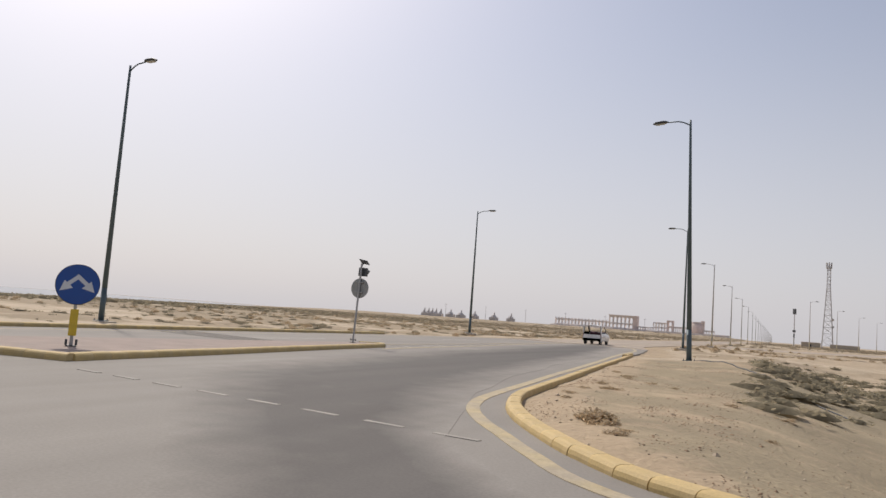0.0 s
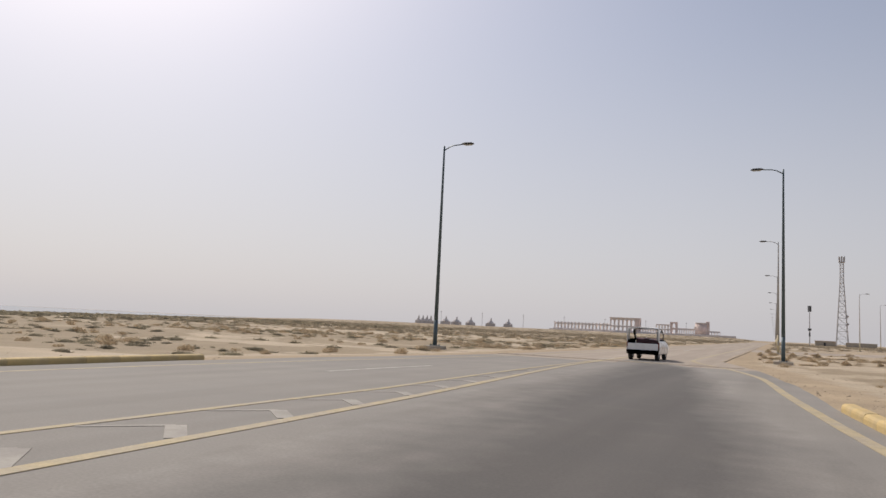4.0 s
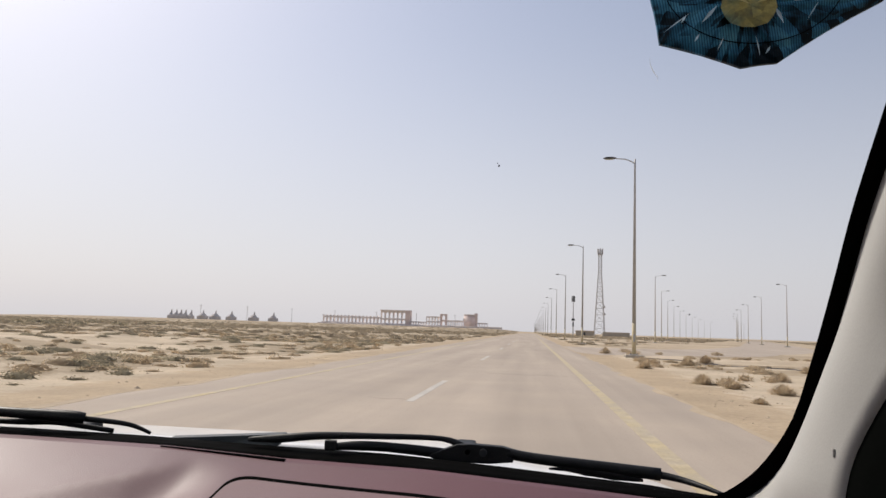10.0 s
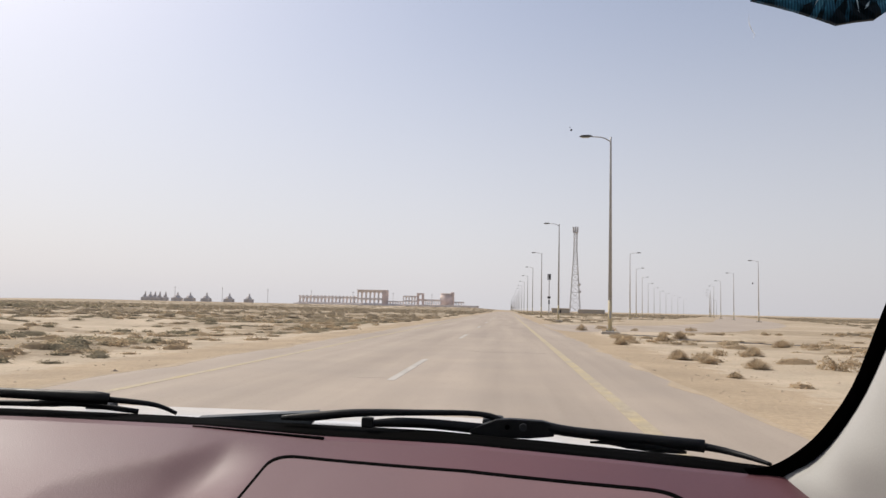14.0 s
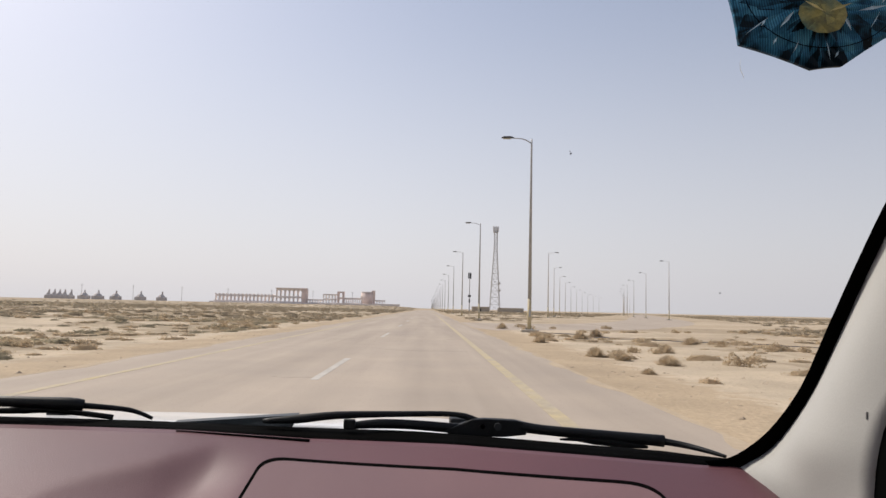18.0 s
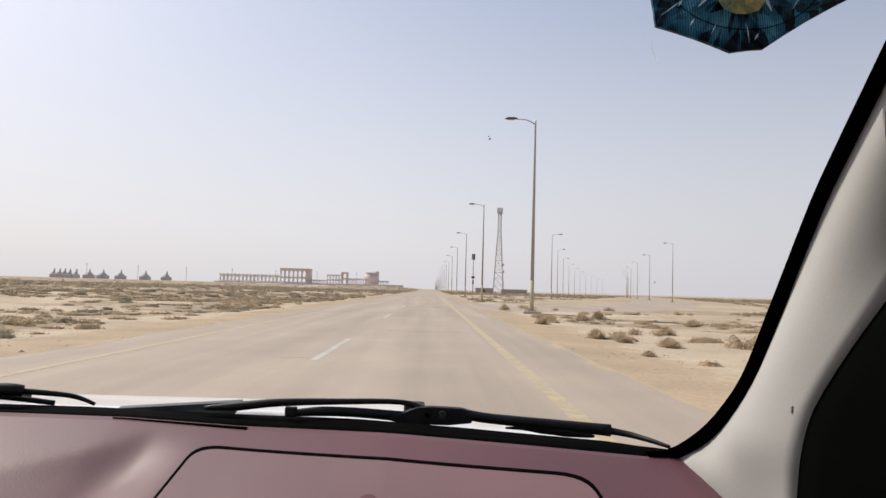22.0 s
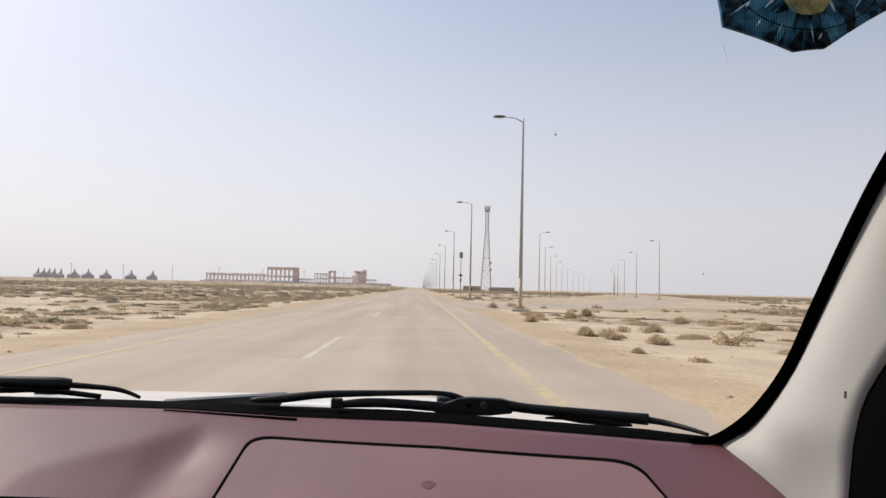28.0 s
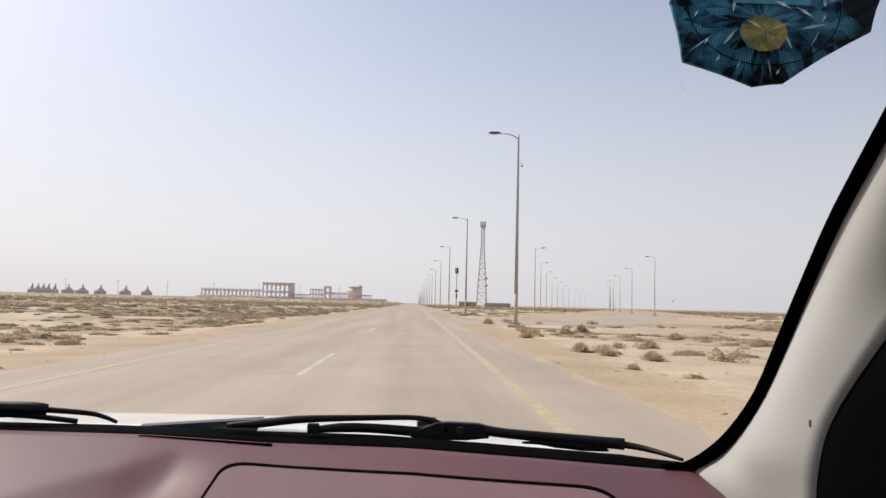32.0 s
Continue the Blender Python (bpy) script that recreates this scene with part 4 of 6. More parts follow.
# windscreen edge, pillar trim, door frame
SEAL = [(0.240, 0.742, -0.158), (0.262, 0.737, -0.154), (0.283, 0.73, -0.139), (0.301, 0.72, -0.117), (0.3185, 0.70, -0.079), (0.324, 0.66, -0.026),
        (0.3215, 0.61, 0.025), (0.313, 0.555, 0.069), (0.306, 0.51, 0.099), (0.296, 0.44, 0.145), (0.283, 0.36, 0.195), (0.265, 0.26, 0.25), (0.245, 0.16, 0.30)]
EDGE = [(0.262, 0.742, -0.172), (0.277, 0.735, -0.160), (0.297, 0.73, -0.146), (0.3135, 0.72, -0.123), (0.330, 0.70, -0.083), (0.336, 0.66, -0.030),
        (0.333, 0.61, 0.021), (0.324, 0.555, 0.065), (0.317, 0.51, 0.095), (0.307, 0.44, 0.141), (0.295, 0.36, 0.19), (0.278, 0.26, 0.245), (0.258, 0.16, 0.295)]
OUTER = [(0.262, 0.52, -0.215), (0.266, 0.505, -0.165), (0.272, 0.50, -0.132), (0.2765, 0.495, -0.104), (0.281, 0.487, -0.075), (0.288, 0.462, -0.035),
         (0.294, 0.43, 0.01), (0.296, 0.39, 0.05), (0.294, 0.35, 0.085), (0.290, 0.29, 0.13), (0.282, 0.22, 0.18), (0.272, 0.14, 0.235), (0.26, 0.06, 0.28)]



def finer(curve, n=3):
    """More points along a curve in space, smoothly."""
    out = []
    for i in range(len(curve) - 1):
        p = [Vector(curve[min(max(k, 0), len(curve) - 1)]) for k in (i - 1, i, i + 1, i + 2)]
        for j in range(n):
            t = j / n
            out.append(tuple(0.5 * ((2 * p[1]) + (p[2] - p[0]) * t + (2 * p[0] - 5 * p[1] + 4 * p[2] - p[3]) * t * t + (3 * p[1] - p[0] - 3 * p[2] + p[3]) * t ** 3)))
    return out + [tuple(curve[-1])]


def leaning(curve):
    return [(x - 0.0058 * soft((z + 0.14) / 0.16), y, z) for x, y, z in curve]


SEAL, EDGE, OUTER = finer(leaning(SEAL)), finer(leaning(EDGE)), finer([(1.13 * x - 0.014 * max(0.0, min(1.0, (0.03 - z) / 0.08)) + 0.014 * max(0.0, min(1.0, (-0.10 - z) / 0.08)), 1.13 * y, 1.13 * z) for x, y, z in OUTER])


def between(a, b, bulge, drop=0.0):
    def f(u, v):
        i = min(int(u), len(a) - 2)
        t = u - i
        p = Vector(a[i]).lerp(Vector(a[i + 1]), t)
        q = Vector(b[i]).lerp(Vector(b[i + 1]), t)
        r = p.lerp(q, v)
        r.x -= (bulge if bulge < 0.015 else -0.016 + (bulge + 0.016) * soft(u / 11.0)) * math.sin(math.pi * v ** 1.15)
        return r
    return f


us = list(range(len(SEAL)))
us_trim = [0, 0.25, 0.5, 0.75] + list(range(1, len(SEAL) + 1))
TRIM_IN, TRIM_OUT = [(0.30, 0.752, -0.275)] + EDGE, [(0.335, 0.60, -0.32)] + OUTER
for side in (0, 1):
    fit = (lambda bm: other_side(cz(bm))) if side else cz
    part("windscreen_seal", fit(sheet(between(SEAL, EDGE, 0.003), us, spaced(0, 1, 5), Vector((0.012, 0.004, 0)))), BLACK, car, "black windscreen seal")
    part("pillar_trim", fit(sheet(between(TRIM_IN, TRIM_OUT, 0.019), us_trim, spaced(0, 1, 14), Vector((0.02, 0.0, 0)))), TRIM, car, "light grey plastic pillar trim")
    back_edge = [(x + 0.025, y - 0.20, z - 0.02) for x, y, z in OUTER]
    part("door_frame", fit(sheet(between([(x + 0.003, y + 0.01, z) for x, y, z in OUTER], back_edge, 0.012), us, spaced(0, 1, 6), Vector((0.02, 0, 0)))), DARK_TRIM, car, "black door frame rubber")
    part("door_panel", fit(sheet(lambda u, v: (0.315 + 0.02 * math.sin(v * 2.6), u, -0.75 + 0.56 * v), spaced(-1.55, 0.55, 8), spaced(0, 1, 8), Vector((0.03, 0, 0)))), DARK_TRIM, car, "dark inner door panel")
    part("body_side", fit(sheet(lambda u, v: (0.365 + 0.05 * math.sin(v * 3.0), u, -0.98 + (0.70 - 0.14 * max(0.0, u - 0.6)) * v), spaced(-1.6, 2.0, 14), spaced(0, 1, 8), Vector((0.012, 0, 0)))), WHITE_PAINT, car, "white painted body side")
    part("rear_post", fit(box(0.27, 0.33, -1.60, -1.50, -0.25, 0.33, 0.01)), TRIM, car, "grey roof post")


def screen_point(u, v):
    """The glass: its side edges lie in the seals, its middle bows forward."""
    i = min(int(v), len(SEAL) - 2)
    p = Vector(SEAL[i]).lerp(Vector(SEAL[i + 1]), v - i)
    half = p.x + 0.004 - MID
    return (MID + half * u, p.y + 0.004 + 0.105 * (1 - u * u), p.z - 0.006 * (1 - u * u))


part("windscreen", cz(sheet(screen_point, spaced(-1, 1, 15), list(range(len(SEAL))))), WINDSCREEN, car, "clear windscreen glass").visible_shadow = False
part("roof", cz(sheet(lambda u, v: (MID + 0.70 * u, 0.19 - 1.8 * v + 0.04 * (1 - u * u), 0.315 + 0.05 * (1 - u * u) + 0.03 * math.sin(math.pi * v)), spaced(-1, 1, 14), spaced(0, 1, 10), Vector((0, 0, 0.03)))), LINING, car, "pale grey fabric roof lining")
part("floor_pan", cz(box(-1.16, 0.32, -1.60, 0.9, -0.99, -0.94, 0.01)), DARK_TRIM, car, "dark carpeted floor")
part("firewall", cz(box(-1.14, 0.30, 0.86, 0.90, -0.94, -0.22, 0.008)), DARK_TRIM, car, "dark firewall under the dashboard")
part("grille", cz(box(-1.10, 0.26, 2.03, 2.10, -0.88, -0.43, 0.03)), DARK_TRIM, car, "dark front grille and bumper")
part("roof_skin", cz(sheet(lambda u, v: (MID + 0.72 * u, 0.17 - 1.82 * v + 0.04 * (1 - u * u), 0.352 + 0.05 * (1 - u * u) + 0.03 * math.sin(math.pi * v)), spaced(-1, 1, 14), spaced(0, 1, 10), Vector((0, 0, 0.01)))), WHITE_PAINT, car, "white painted roof")
part("tailgate", cz(box(-1.20, 0.36, -1.66, -1.61, -0.90, -0.42, 0.03)), WHITE_PAINT, car, "white lower half of the tailgate")
part("rear_bumper", cz(box(-1.24, 0.40, -1.74, -1.665, -0.98, -0.76, 0.03)), DARK_TRIM, car, "black rear bumper")
for lx in (-1.245, 0.365):
    part("tail_lamp", cz(box(lx, lx + 0.04, -1.66, -1.56, -0.62, -0.36, 0.012)), TAIL_RED, car, "red tail lamp")
    part("rear_quarter", cz(box(lx - 0.005, lx + 0.035, -1.64, -1.40, -0.35, 0.35, 0.015)), WHITE_PAINT, car, "white rear roof post")
for wx in (-1.10, 0.26):
    for wy in (1.45, -1.15):
        wheel = new("wheel")
        wheel.parent = car
        wheel.matrix_basis = Matrix.Translation((wx, wy, 0.33))
        prof = [(0.19, -0.09), (0.30, -0.10), (0.33, -0.07), (0.33, 0.07), (0.30, 0.10), (0.19, 0.09)]
        part("tyre", sheet(lambda a, b: (prof[b % 6][1], prof[b % 6][0] * math.cos(a), prof[b % 6][0] * math.sin(a)), spaced(0, 2 * math.pi, 29), range(7)), TYRE, wheel, "black rubber tyre")
        part("rim", sweep([(-0.085, 0, 0), (-0.06, 0, 0), (0.06, 0, 0), (0.085, 0, 0)], [0.17, 0.195, 0.195, 0.17], 20), GALVANISED, wheel, "grey steel rim")

handle_shape = [(0.322, 0.150), (0.311, 0.140), (0.303, 0.126), (0.297, 0.108), (0.297, 0.092), (0.302, 0.077), (0.313, 0.066), (0.33, 0.062), (0.345, 0.07), (0.348, 0.11), (0.346, 0.14), (0.335, 0.150)]
handle_bm = bmesh.new()
rings = [[handle_bm.verts.new((0.32 + (x - 0.32) * s, y, 0.106 + (z - 0.106) * s)) for x, z in handle_shape] for y, s in ((0.424, 0.80), (0.4265, 0.94), (0.43, 1.0), (0.450, 1.0), (0.454, 0.9))]
for ra, rb in zip(rings, rings[1:]):
    for i in range(12):
        handle_bm.faces.new((ra[i], ra[(i + 1) % 12], rb[(i + 1) % 12], rb[i]))
handle_bm.faces.new(rings[0])
handle_bm.faces.new(list(reversed(rings[-1])))
bmesh.ops.recalc_face_normals(handle_bm, faces=handle_bm.faces[:])
part("pillar_handle", smooth(cz(handle_bm)), HANDLE, car, "dark grey plastic grab handle on the pillar")

# ---- hanging foil rosette ----
ORN = Vector((0.2220, 0.49, EYE + 0.1967))
rosette = thing("hanging_ornament", "dark blue foil ornament with a yellow centre hanging at the mirror", "ornament", at=tuple(ORN))
SHAPE = [(x * 1.03 + 0.0075, z + 0.0025) for x, z in ((-0.066, 0.014), (-0.057, -0.029), (-0.009, -0.045), (0.012, -0.042), (0.073, -0.003), (0.084, 0.03), (0.055, 0.062), (0.0, 0.075), (-0.045, 0.058))]
bm = bmesh.new()
RINGS = [0.0, 0.2, 0.4, 0.6, 0.8, 0.93, 1.0]
fine_shape = [tuple(Vector(SHAPE[i]).lerp(Vector(SHAPE[(i + 1) % len(SHAPE)]), j / 4) * (1 - 0.45 * (Vector(SHAPE[i]) - Vector(SHAPE[(i + 1) % len(SHAPE)])).length * math.sin(math.pi * j / 4))) for i in range(len(SHAPE)) for j in range(4)]
rows_v = [[bm.verts.new((x * f, -0.012 * (1 - f) - 0.0012 * ((i + q) % 2) * (0 < f < 1), z * f - 0.004 * (1 - f))) for i, (x, z) in enumerate(fine_shape)] for q, f in enumerate(RINGS)]
for ra, rb in zip(rows_v, rows_v[1:]):
    for i in range(len(fine_shape)):
        j = (i + 1) % len(fine_shape)
        bm.faces.new((ra[i], rb[i], rb[j]))
        bm.faces.new((ra[i], rb[j], ra[j]))
bmesh.ops.remove_doubles(bm, verts=rows_v[0], dist=1e-5)
r = bmesh.ops.extrude_face_region(bm, geom=bm.faces[:])
bmesh.ops.translate(bm, verts=[v for v in r["geom"] if isinstance(v, bmesh.types.BMVert)], vec=(0, 0.003, 0))
bmesh.ops.recalc_face_normals(bm, faces=bm.faces[:])
foil_disc = part("foil_disc", bm, FOIL, rosette, "dark blue crinkled foil with black flecks")
edge_layer = foil_disc.data.attributes.new("rim", "FLOAT", "POINT")
edge_layer.data.foreach_set("value", [min(1.0, max(0.0, (math.hypot((v.co.x - 0.006) / 0.078, (v.co.z - 0.010) / 0.064) - 0.62) / 0.4)) for v in foil_disc.data.vertices])
bm = bmesh.new()
rim = [(0.0165 * math.cos(a) * (1 + 0.05 * math.sin(5 * a)) - 0.001, -0.0145 + 0.0006 * (k % 2), 0.0128 * math.sin(a) - 0.010) for k, a in enumerate(2 * math.pi * k / 28 for k in range(28))]
mid_ring = [(0.55 * x - 0.0005, y - 0.0011 + 0.0012 * (k % 2), -0.010 + 0.55 * (z + 0.010)) for k, (x, y, z) in enumerate(rim)]
for k in range(0, 28, 2):  # loose facets, each with a tone of its own
    p, q, m0, m1 = rim[k], rim[(k + 2) % 28], mid_ring[k], mid_ring[(k + 2) % 28]
    for tri in ((p, q, m0), (q, m1, m0), (m0, m1, (0.0, -0.0162, -0.010))):
        bm.faces.new([bm.verts.new(v) for v in tri])
part("foil_centre", bm, FOIL_GOLD, rosette, "yellow foil centre")
ring_path = [(0.004 + 0.054 * math.cos(a), -0.0052, 0.012 + 0.041 * math.sin(a)) for a in spaced(radians(150), radians(390), 40)]
part("printed_ring", sweep(ring_path, 0.00035, 5), BLACK, rosette, "thin dark ring line")


def glint(gx0, gz0, turn, length, wide=0.0012, mat=FOIL_LIGHT, proud=0.0):
    """A painted glint: a thin pale strip, widest in its middle and pointed at both ends."""
    g = bmesh.new()
    half = length / 2
    front = [g.verts.new(p) for p in ((-half, 0, 0), (0, -0.0004, -wide), (half, 0, 0), (0, -0.0004, wide))]
    g.faces.new(front)
    f = min(1.0, math.hypot(gx0 / 0.075, gz0 / 0.055))
    part("glint_strip", moved(g, Matrix.Translation((gx0, -0.0148 - proud + 0.012 * f, gz0)) @ pose(0, 0, 0, 0, -turn, 0)), mat, rosette, "pale strip painted as a glint")


for gx0, gz0, turn, length in ((-0.023, -0.012, 50, 0.015), (0.0175, -0.013, -65, 0.013), (0.030, 0.008, -30, 0.016), (0.027, 0.017, 75, 0.012),
                               (-0.020, 0.010, 80, 0.010), (0.014, 0.012, -25, 0.013), (0.036, -0.002, 12, 0.020), (0.046, 0.016, -82, 0.009),
                               (-0.012, 0.024, 75, 0.012), (-0.004, 0.030, -70, 0.013), (0.052, 0.018, 20, 0.012), (-0.040, 0.018, -40, 0.012)):
    glint(gx0, gz0, turn, length)
for gx0, gz0 in ((-0.045, 0.005), (-0.038, -0.014), (0.045, 0.005), (0.050, 0.028), (-0.030, -0.026), (0.012, -0.034)):
    glint(gx0, gz0, 60, 0.006, 0.0007)
for gx0, gz0, turn, length in ((-0.042, -0.016, 38, 0.022), (0.006, -0.032, -80, 0.014), (-0.016, -0.030, 65, 0.010), (0.038, -0.010, 60, 0.014)):
    glint(gx0, gz0, turn, length, 0.0004)
for gx0, turn in ((-0.0075, -28), (0.0095, 22)):
    glint(gx0, -0.0055, turn, 0.016, 0.0011, FOIL_PALE_GOLD, 0.004)
for name, mat, px, pz, w, h, py, label in (("foil_label", BLACK, 0.0107, 0.034, 0.037, 0.013, -0.0100, "black label"), ("foil_band", FOIL_TEAL, 0.0065, 0.0165, 0.054, 0.0090, -0.0112, "light teal band"),
                                           ("foil_patch", FOIL_BEIGE, 0.0115, 0.0245, 0.024, 0.0055, -0.0108, "beige patch")):
    part(name, box(px - w / 2, px + w / 2, py, py + 0.0006, pz - h / 2, pz + h / 2), mat, rosette, label)
for k in range(4):  # the characters on the label, too blurred to read
    part("label_mark", box(0.0005 + 0.006 * k, 0.0040 + 0.006 * k, -0.0106, -0.0101, 0.0305, 0.0355 if k != 2 else 0.0335), FOIL_BEIGE, rosette)
part("cord", sweep([(0.0, 0.002, 0.07), (0.0, 0.0, 0.13), (-0.02, 0.01, 0.15)], 0.0012, 5), BLACK, rosette)


# ---- safety glasses lying on the dashboard ----
def glasses(x, y, turn):
    """Clear wraparound glasses: a bowed lens shield, deep side shields with thick rims, and folded arms."""
    g = thing("safety_glasses", "clear plastic safety glasses lying on the dashboard", "glasses", at=(x, y, EYE + front_z(x) - 0.235 * (nose_y(x) - y)), turn=turn)
    for s in (-1, 1):
        side_rim = [(s * 0.026, -0.006, 0.0555), (s * 0.052, -0.004, 0.048), (s * 0.066, 0.004, 0.040), (s * 0.064, 0.004, 0.028), (s * 0.0585, 0.0, 0.008), (s * 0.05, -0.002, 0.003), (s * 0.012, -0.006, 0.003)]
        part("side_rim", smooth(sweep(side_rim, 0.0021, 6)), RIM_PLASTIC, g, "pale thick rim of clear plastic")
        part("lens", sheet(lambda u, v: (s * u, -0.006 + 0.008 * (u / 0.064) ** 2, 0.004 + v * (0.052 - 0.14 * max(0.0, u - 0.03))), spaced(0.003, 0.060, 10), spaced(0, 1, 7)), CLEAR, g, "clear lens")
        part("lower_fold", smooth(sweep([(s * 0.062, 0.002, 0.026), (s * 0.046, -0.008, 0.0245), (s * 0.034, -0.008, 0.018), (s * 0.05, -0.006, 0.010), (s * 0.06, 0.0, 0.010)], 0.0012, 6)), RIM_PLASTIC, g)
        part("temple", smooth(sweep([(s * 0.062, 0.004, 0.036), (s * 0.06, 0.03, 0.032), (s * 0.02, 0.048, 0.012), (-s * 0.02, 0.05, 0.004)], 0.002, 6, 2.0)), CLEAR, g)
    part("bridge", smooth(sweep([(-0.012, -0.006, 0.003), (-0.006, -0.004, 0.018), (0.006, -0.004, 0.018), (0.012, -0.006, 0.003)], 0.002, 6)), RIM_PLASTIC, g)
    for o in g.children:
        o.visible_shadow = False
    return g


glasses(-0.612, 0.785, 8)


# ---- dirt on the windscreen and the trim ----
def on_glass(x, z):
    """The inner face of the windscreen at x and a height over the eye."""
    v = min((k * 0.1 for k in range(10 * (len(SEAL) - 1))), key=lambda w: abs(screen_point(0, w)[2] - z))
    i = int(v)
    half = SEAL[i][0] + 0.004 - MID
    return Vector(screen_point((x - MID) / half, v)) + Vector((0, -0.002, EYE))


for sx, sz, r in ((0.070, 0.1035, 0.0006), (0.0692, 0.1045, 0.0003), (0.224, 0.001, 0.0005)):
    part("dirt_speck", moved(box(-r, r, -0.0003, 0.0003, -r * 1.3, r * 1.3, r * 0.5), Matrix.Translation(on_glass(sx, sz)) @ pose(0, 0, 0, 0, 35, 0)), DIRT, car, "dark dried speck on the glass")

for arc in ([(0.1625 + 0.0075 * v * v, 0.1475 - 0.0105 * v) for v in spaced(0, 1, 7)],):
    part("glass_scratch", sweep([on_glass(*p) for p in arc], [0.00006, 0.00012, 0.0002, 0.00024, 0.0002, 0.00012, 0.00006], 4), SMEAR, car, "fine pale curved scratch on the glass")

trim_point = between(TRIM_IN, TRIM_OUT, 0.019)
stain_spot = min((trim_point(u * 0.25, v * 0.05) for u in range(4, 60) for v in range(1, 19)), key=lambda p: (p - Vector((0.311, 0.565, -0.092))).length)
part("trim_mark", moved(box(-0.0012, 0.0012, -0.0010, 0.0010, -0.0028, 0.0028, 0.0009), Matrix.Translation(stain_spot + Vector((0.0, 0.0, EYE)))), SCUFF, car, "small dark scuff on the trim")


# ---- street lamps ----
def lamp_parts(root, steel, foot):
    part("base_plinth", box(-0.55, 0.55, -0.45, 0.45, -0.35, 0.12, 0.05), CONCRETE, root, "rough concrete plinth")
    part("base_plate", box(-0.24, 0.24, -0.24, 0.24, 0.12, 0.15, 0.008), steel, root)
    for i in (-1, 1):
        for j in (-1, 1):
            part("anchor_bolt", sweep([(i * 0.19, j * 0.19, 0.15), (i * 0.19, j * 0.19, 0.22)], 0.022, 6), DARK_METAL, root)
    cut = 2.0 if foot else 1.6
    part("post", smooth(sweep([(0, 0, 0.15), (0, 0, cut)], [0.125, 0.117 if foot else 0.118], 10)), foot or steel, root, "cream yellow painted foot of the post" if foot else "")
    part("post", smooth(sweep([(0, 0, cut), (0, 0, 11.6), (0, 0, 12.0)], [0.116 if foot else 0.117, 0.056, 0.05], 10)), steel, root)
    part("service_door", box(-0.055, 0.055, -0.132, -0.10, 0.9, 1.35, 0.006), steel, root)
    part("arm", smooth(sweep([(0, 0, 11.72), (-0.35, 0, 11.92), (-0.62, 0, 12.0), (-1.15, 0, 12.03)], [0.035, 0.034, 0.032, 0.032], 8)), steel, root)
    part("lamp_head", sweep([(-1.1, 0, 12.04), (-1.2, 0, 12.06), (-1.35, 0, 12.07), (-1.75, 0, 12.06), (-1.9, 0, 12.03)], [0.05, 0.13, 0.17, 0.16, 0.07], 10, 0.42), DARK_METAL, root, "dark flat lamp head")
    part("lamp_lens", sweep([(-1.27, 0, 12.0), (-1.35, 0, 11.985), (-1.75, 0, 11.98), (-1.82, 0, 12.0)], [0.05, 0.125, 0.12, 0.05], 10, 0.25), LENS, root, "pale glass lens")


blue_lamp = thing("street_lamp", "tall blue-grey steel street lamp on a concrete plinth", "street lamp", "street lamps along the road", at=(6.34, 8.4, 0))
lamp_parts(blue_lamp, STEEL_BLUE, None)
copy_thing(blue_lamp, pose(11.0, -31.0, 0.08, -1.2, -2.4, -12))
copy_thing(blue_lamp, pose(-13.0, -44.0, 0, 0, 0, 172))
copy_thing(blue_lamp, pose(-12.2, -2.0, 0, 0, 0, 180))
grey_lamp = thing("street_lamp", "tall grey steel street lamp with a cream yellow foot", "street lamp", "street lamps along the road", at=(6.2, 45.2, 0))
lamp_parts(grey_lamp, GALVANISED, POST_YELLOW)
for i in range(28):
    if i != 1:
        copy_thing(grey_lamp, pose(6.25, 91.5 + 46.5 * i if i else 91.0, 0, 0, 0, (i * 37 % 7) - 3))
copy_thing(grey_lamp, pose(6.3, 138.0, 0, 0, 0, 2))
hazed_lamp = thing("street_lamp", "tall grey steel street lamp of the side road, colour lightened for haze", "street lamp", "street lamps of the side road", at=(22.0, 135.0, 0), turn=165)
lamp_parts(hazed_lamp, HAZED_STEEL, POST_YELLOW)
copy_thing(hazed_lamp, pose(49.0, 149.0, 0, 0, 0, -17))
for i in range(1, 10):
    x, y = 22.0 + 8.6 * i + 0.35 * i * i, 135.0 + 46.0 * i
    copy_thing(hazed_lamp, pose(x, y, 0, 0, 0, 165))
    copy_thing(hazed_lamp, pose(x + 27.0, y + 14.0, 0, 0, 0, -17))

# black cables that run from the lamps over the sand
def cable(path, label):
    pts = [(x, y, float(ground_height(np.array(x), np.array(y))) + 0.012) for x, y in rounded(path, 8)]
    solid("cable", sweep(pts, 0.028, 6), DARK_METAL, label, "cable")


cable([(11.3, -31.2), (12.6, -33.0), (13.6, -36.5), (14.8, -41.0), (16.6, -46.0)], "black cable lying on the sand beside the lamp")
cable([(6.7, 45.0), (8.5, 43.6), (10.5, 40.0), (14.0, 36.5), (19.0, 33.0), (26.0, 31.0)], "black cable lying on the sand of the verge")

# ---- junction island, kerbs, signs ----
ISLAND = [(2.05, -57.7), (1.35, -52.0), (0.72, -47.5), (0.0, -41.2), (-0.45, -40.4), (-0.95, -41.0), (-1.7, -46.0), (-2.5, -52.0), (-3.3, -57.2), (-2.2, -58.0), (0.0, -58.1)]
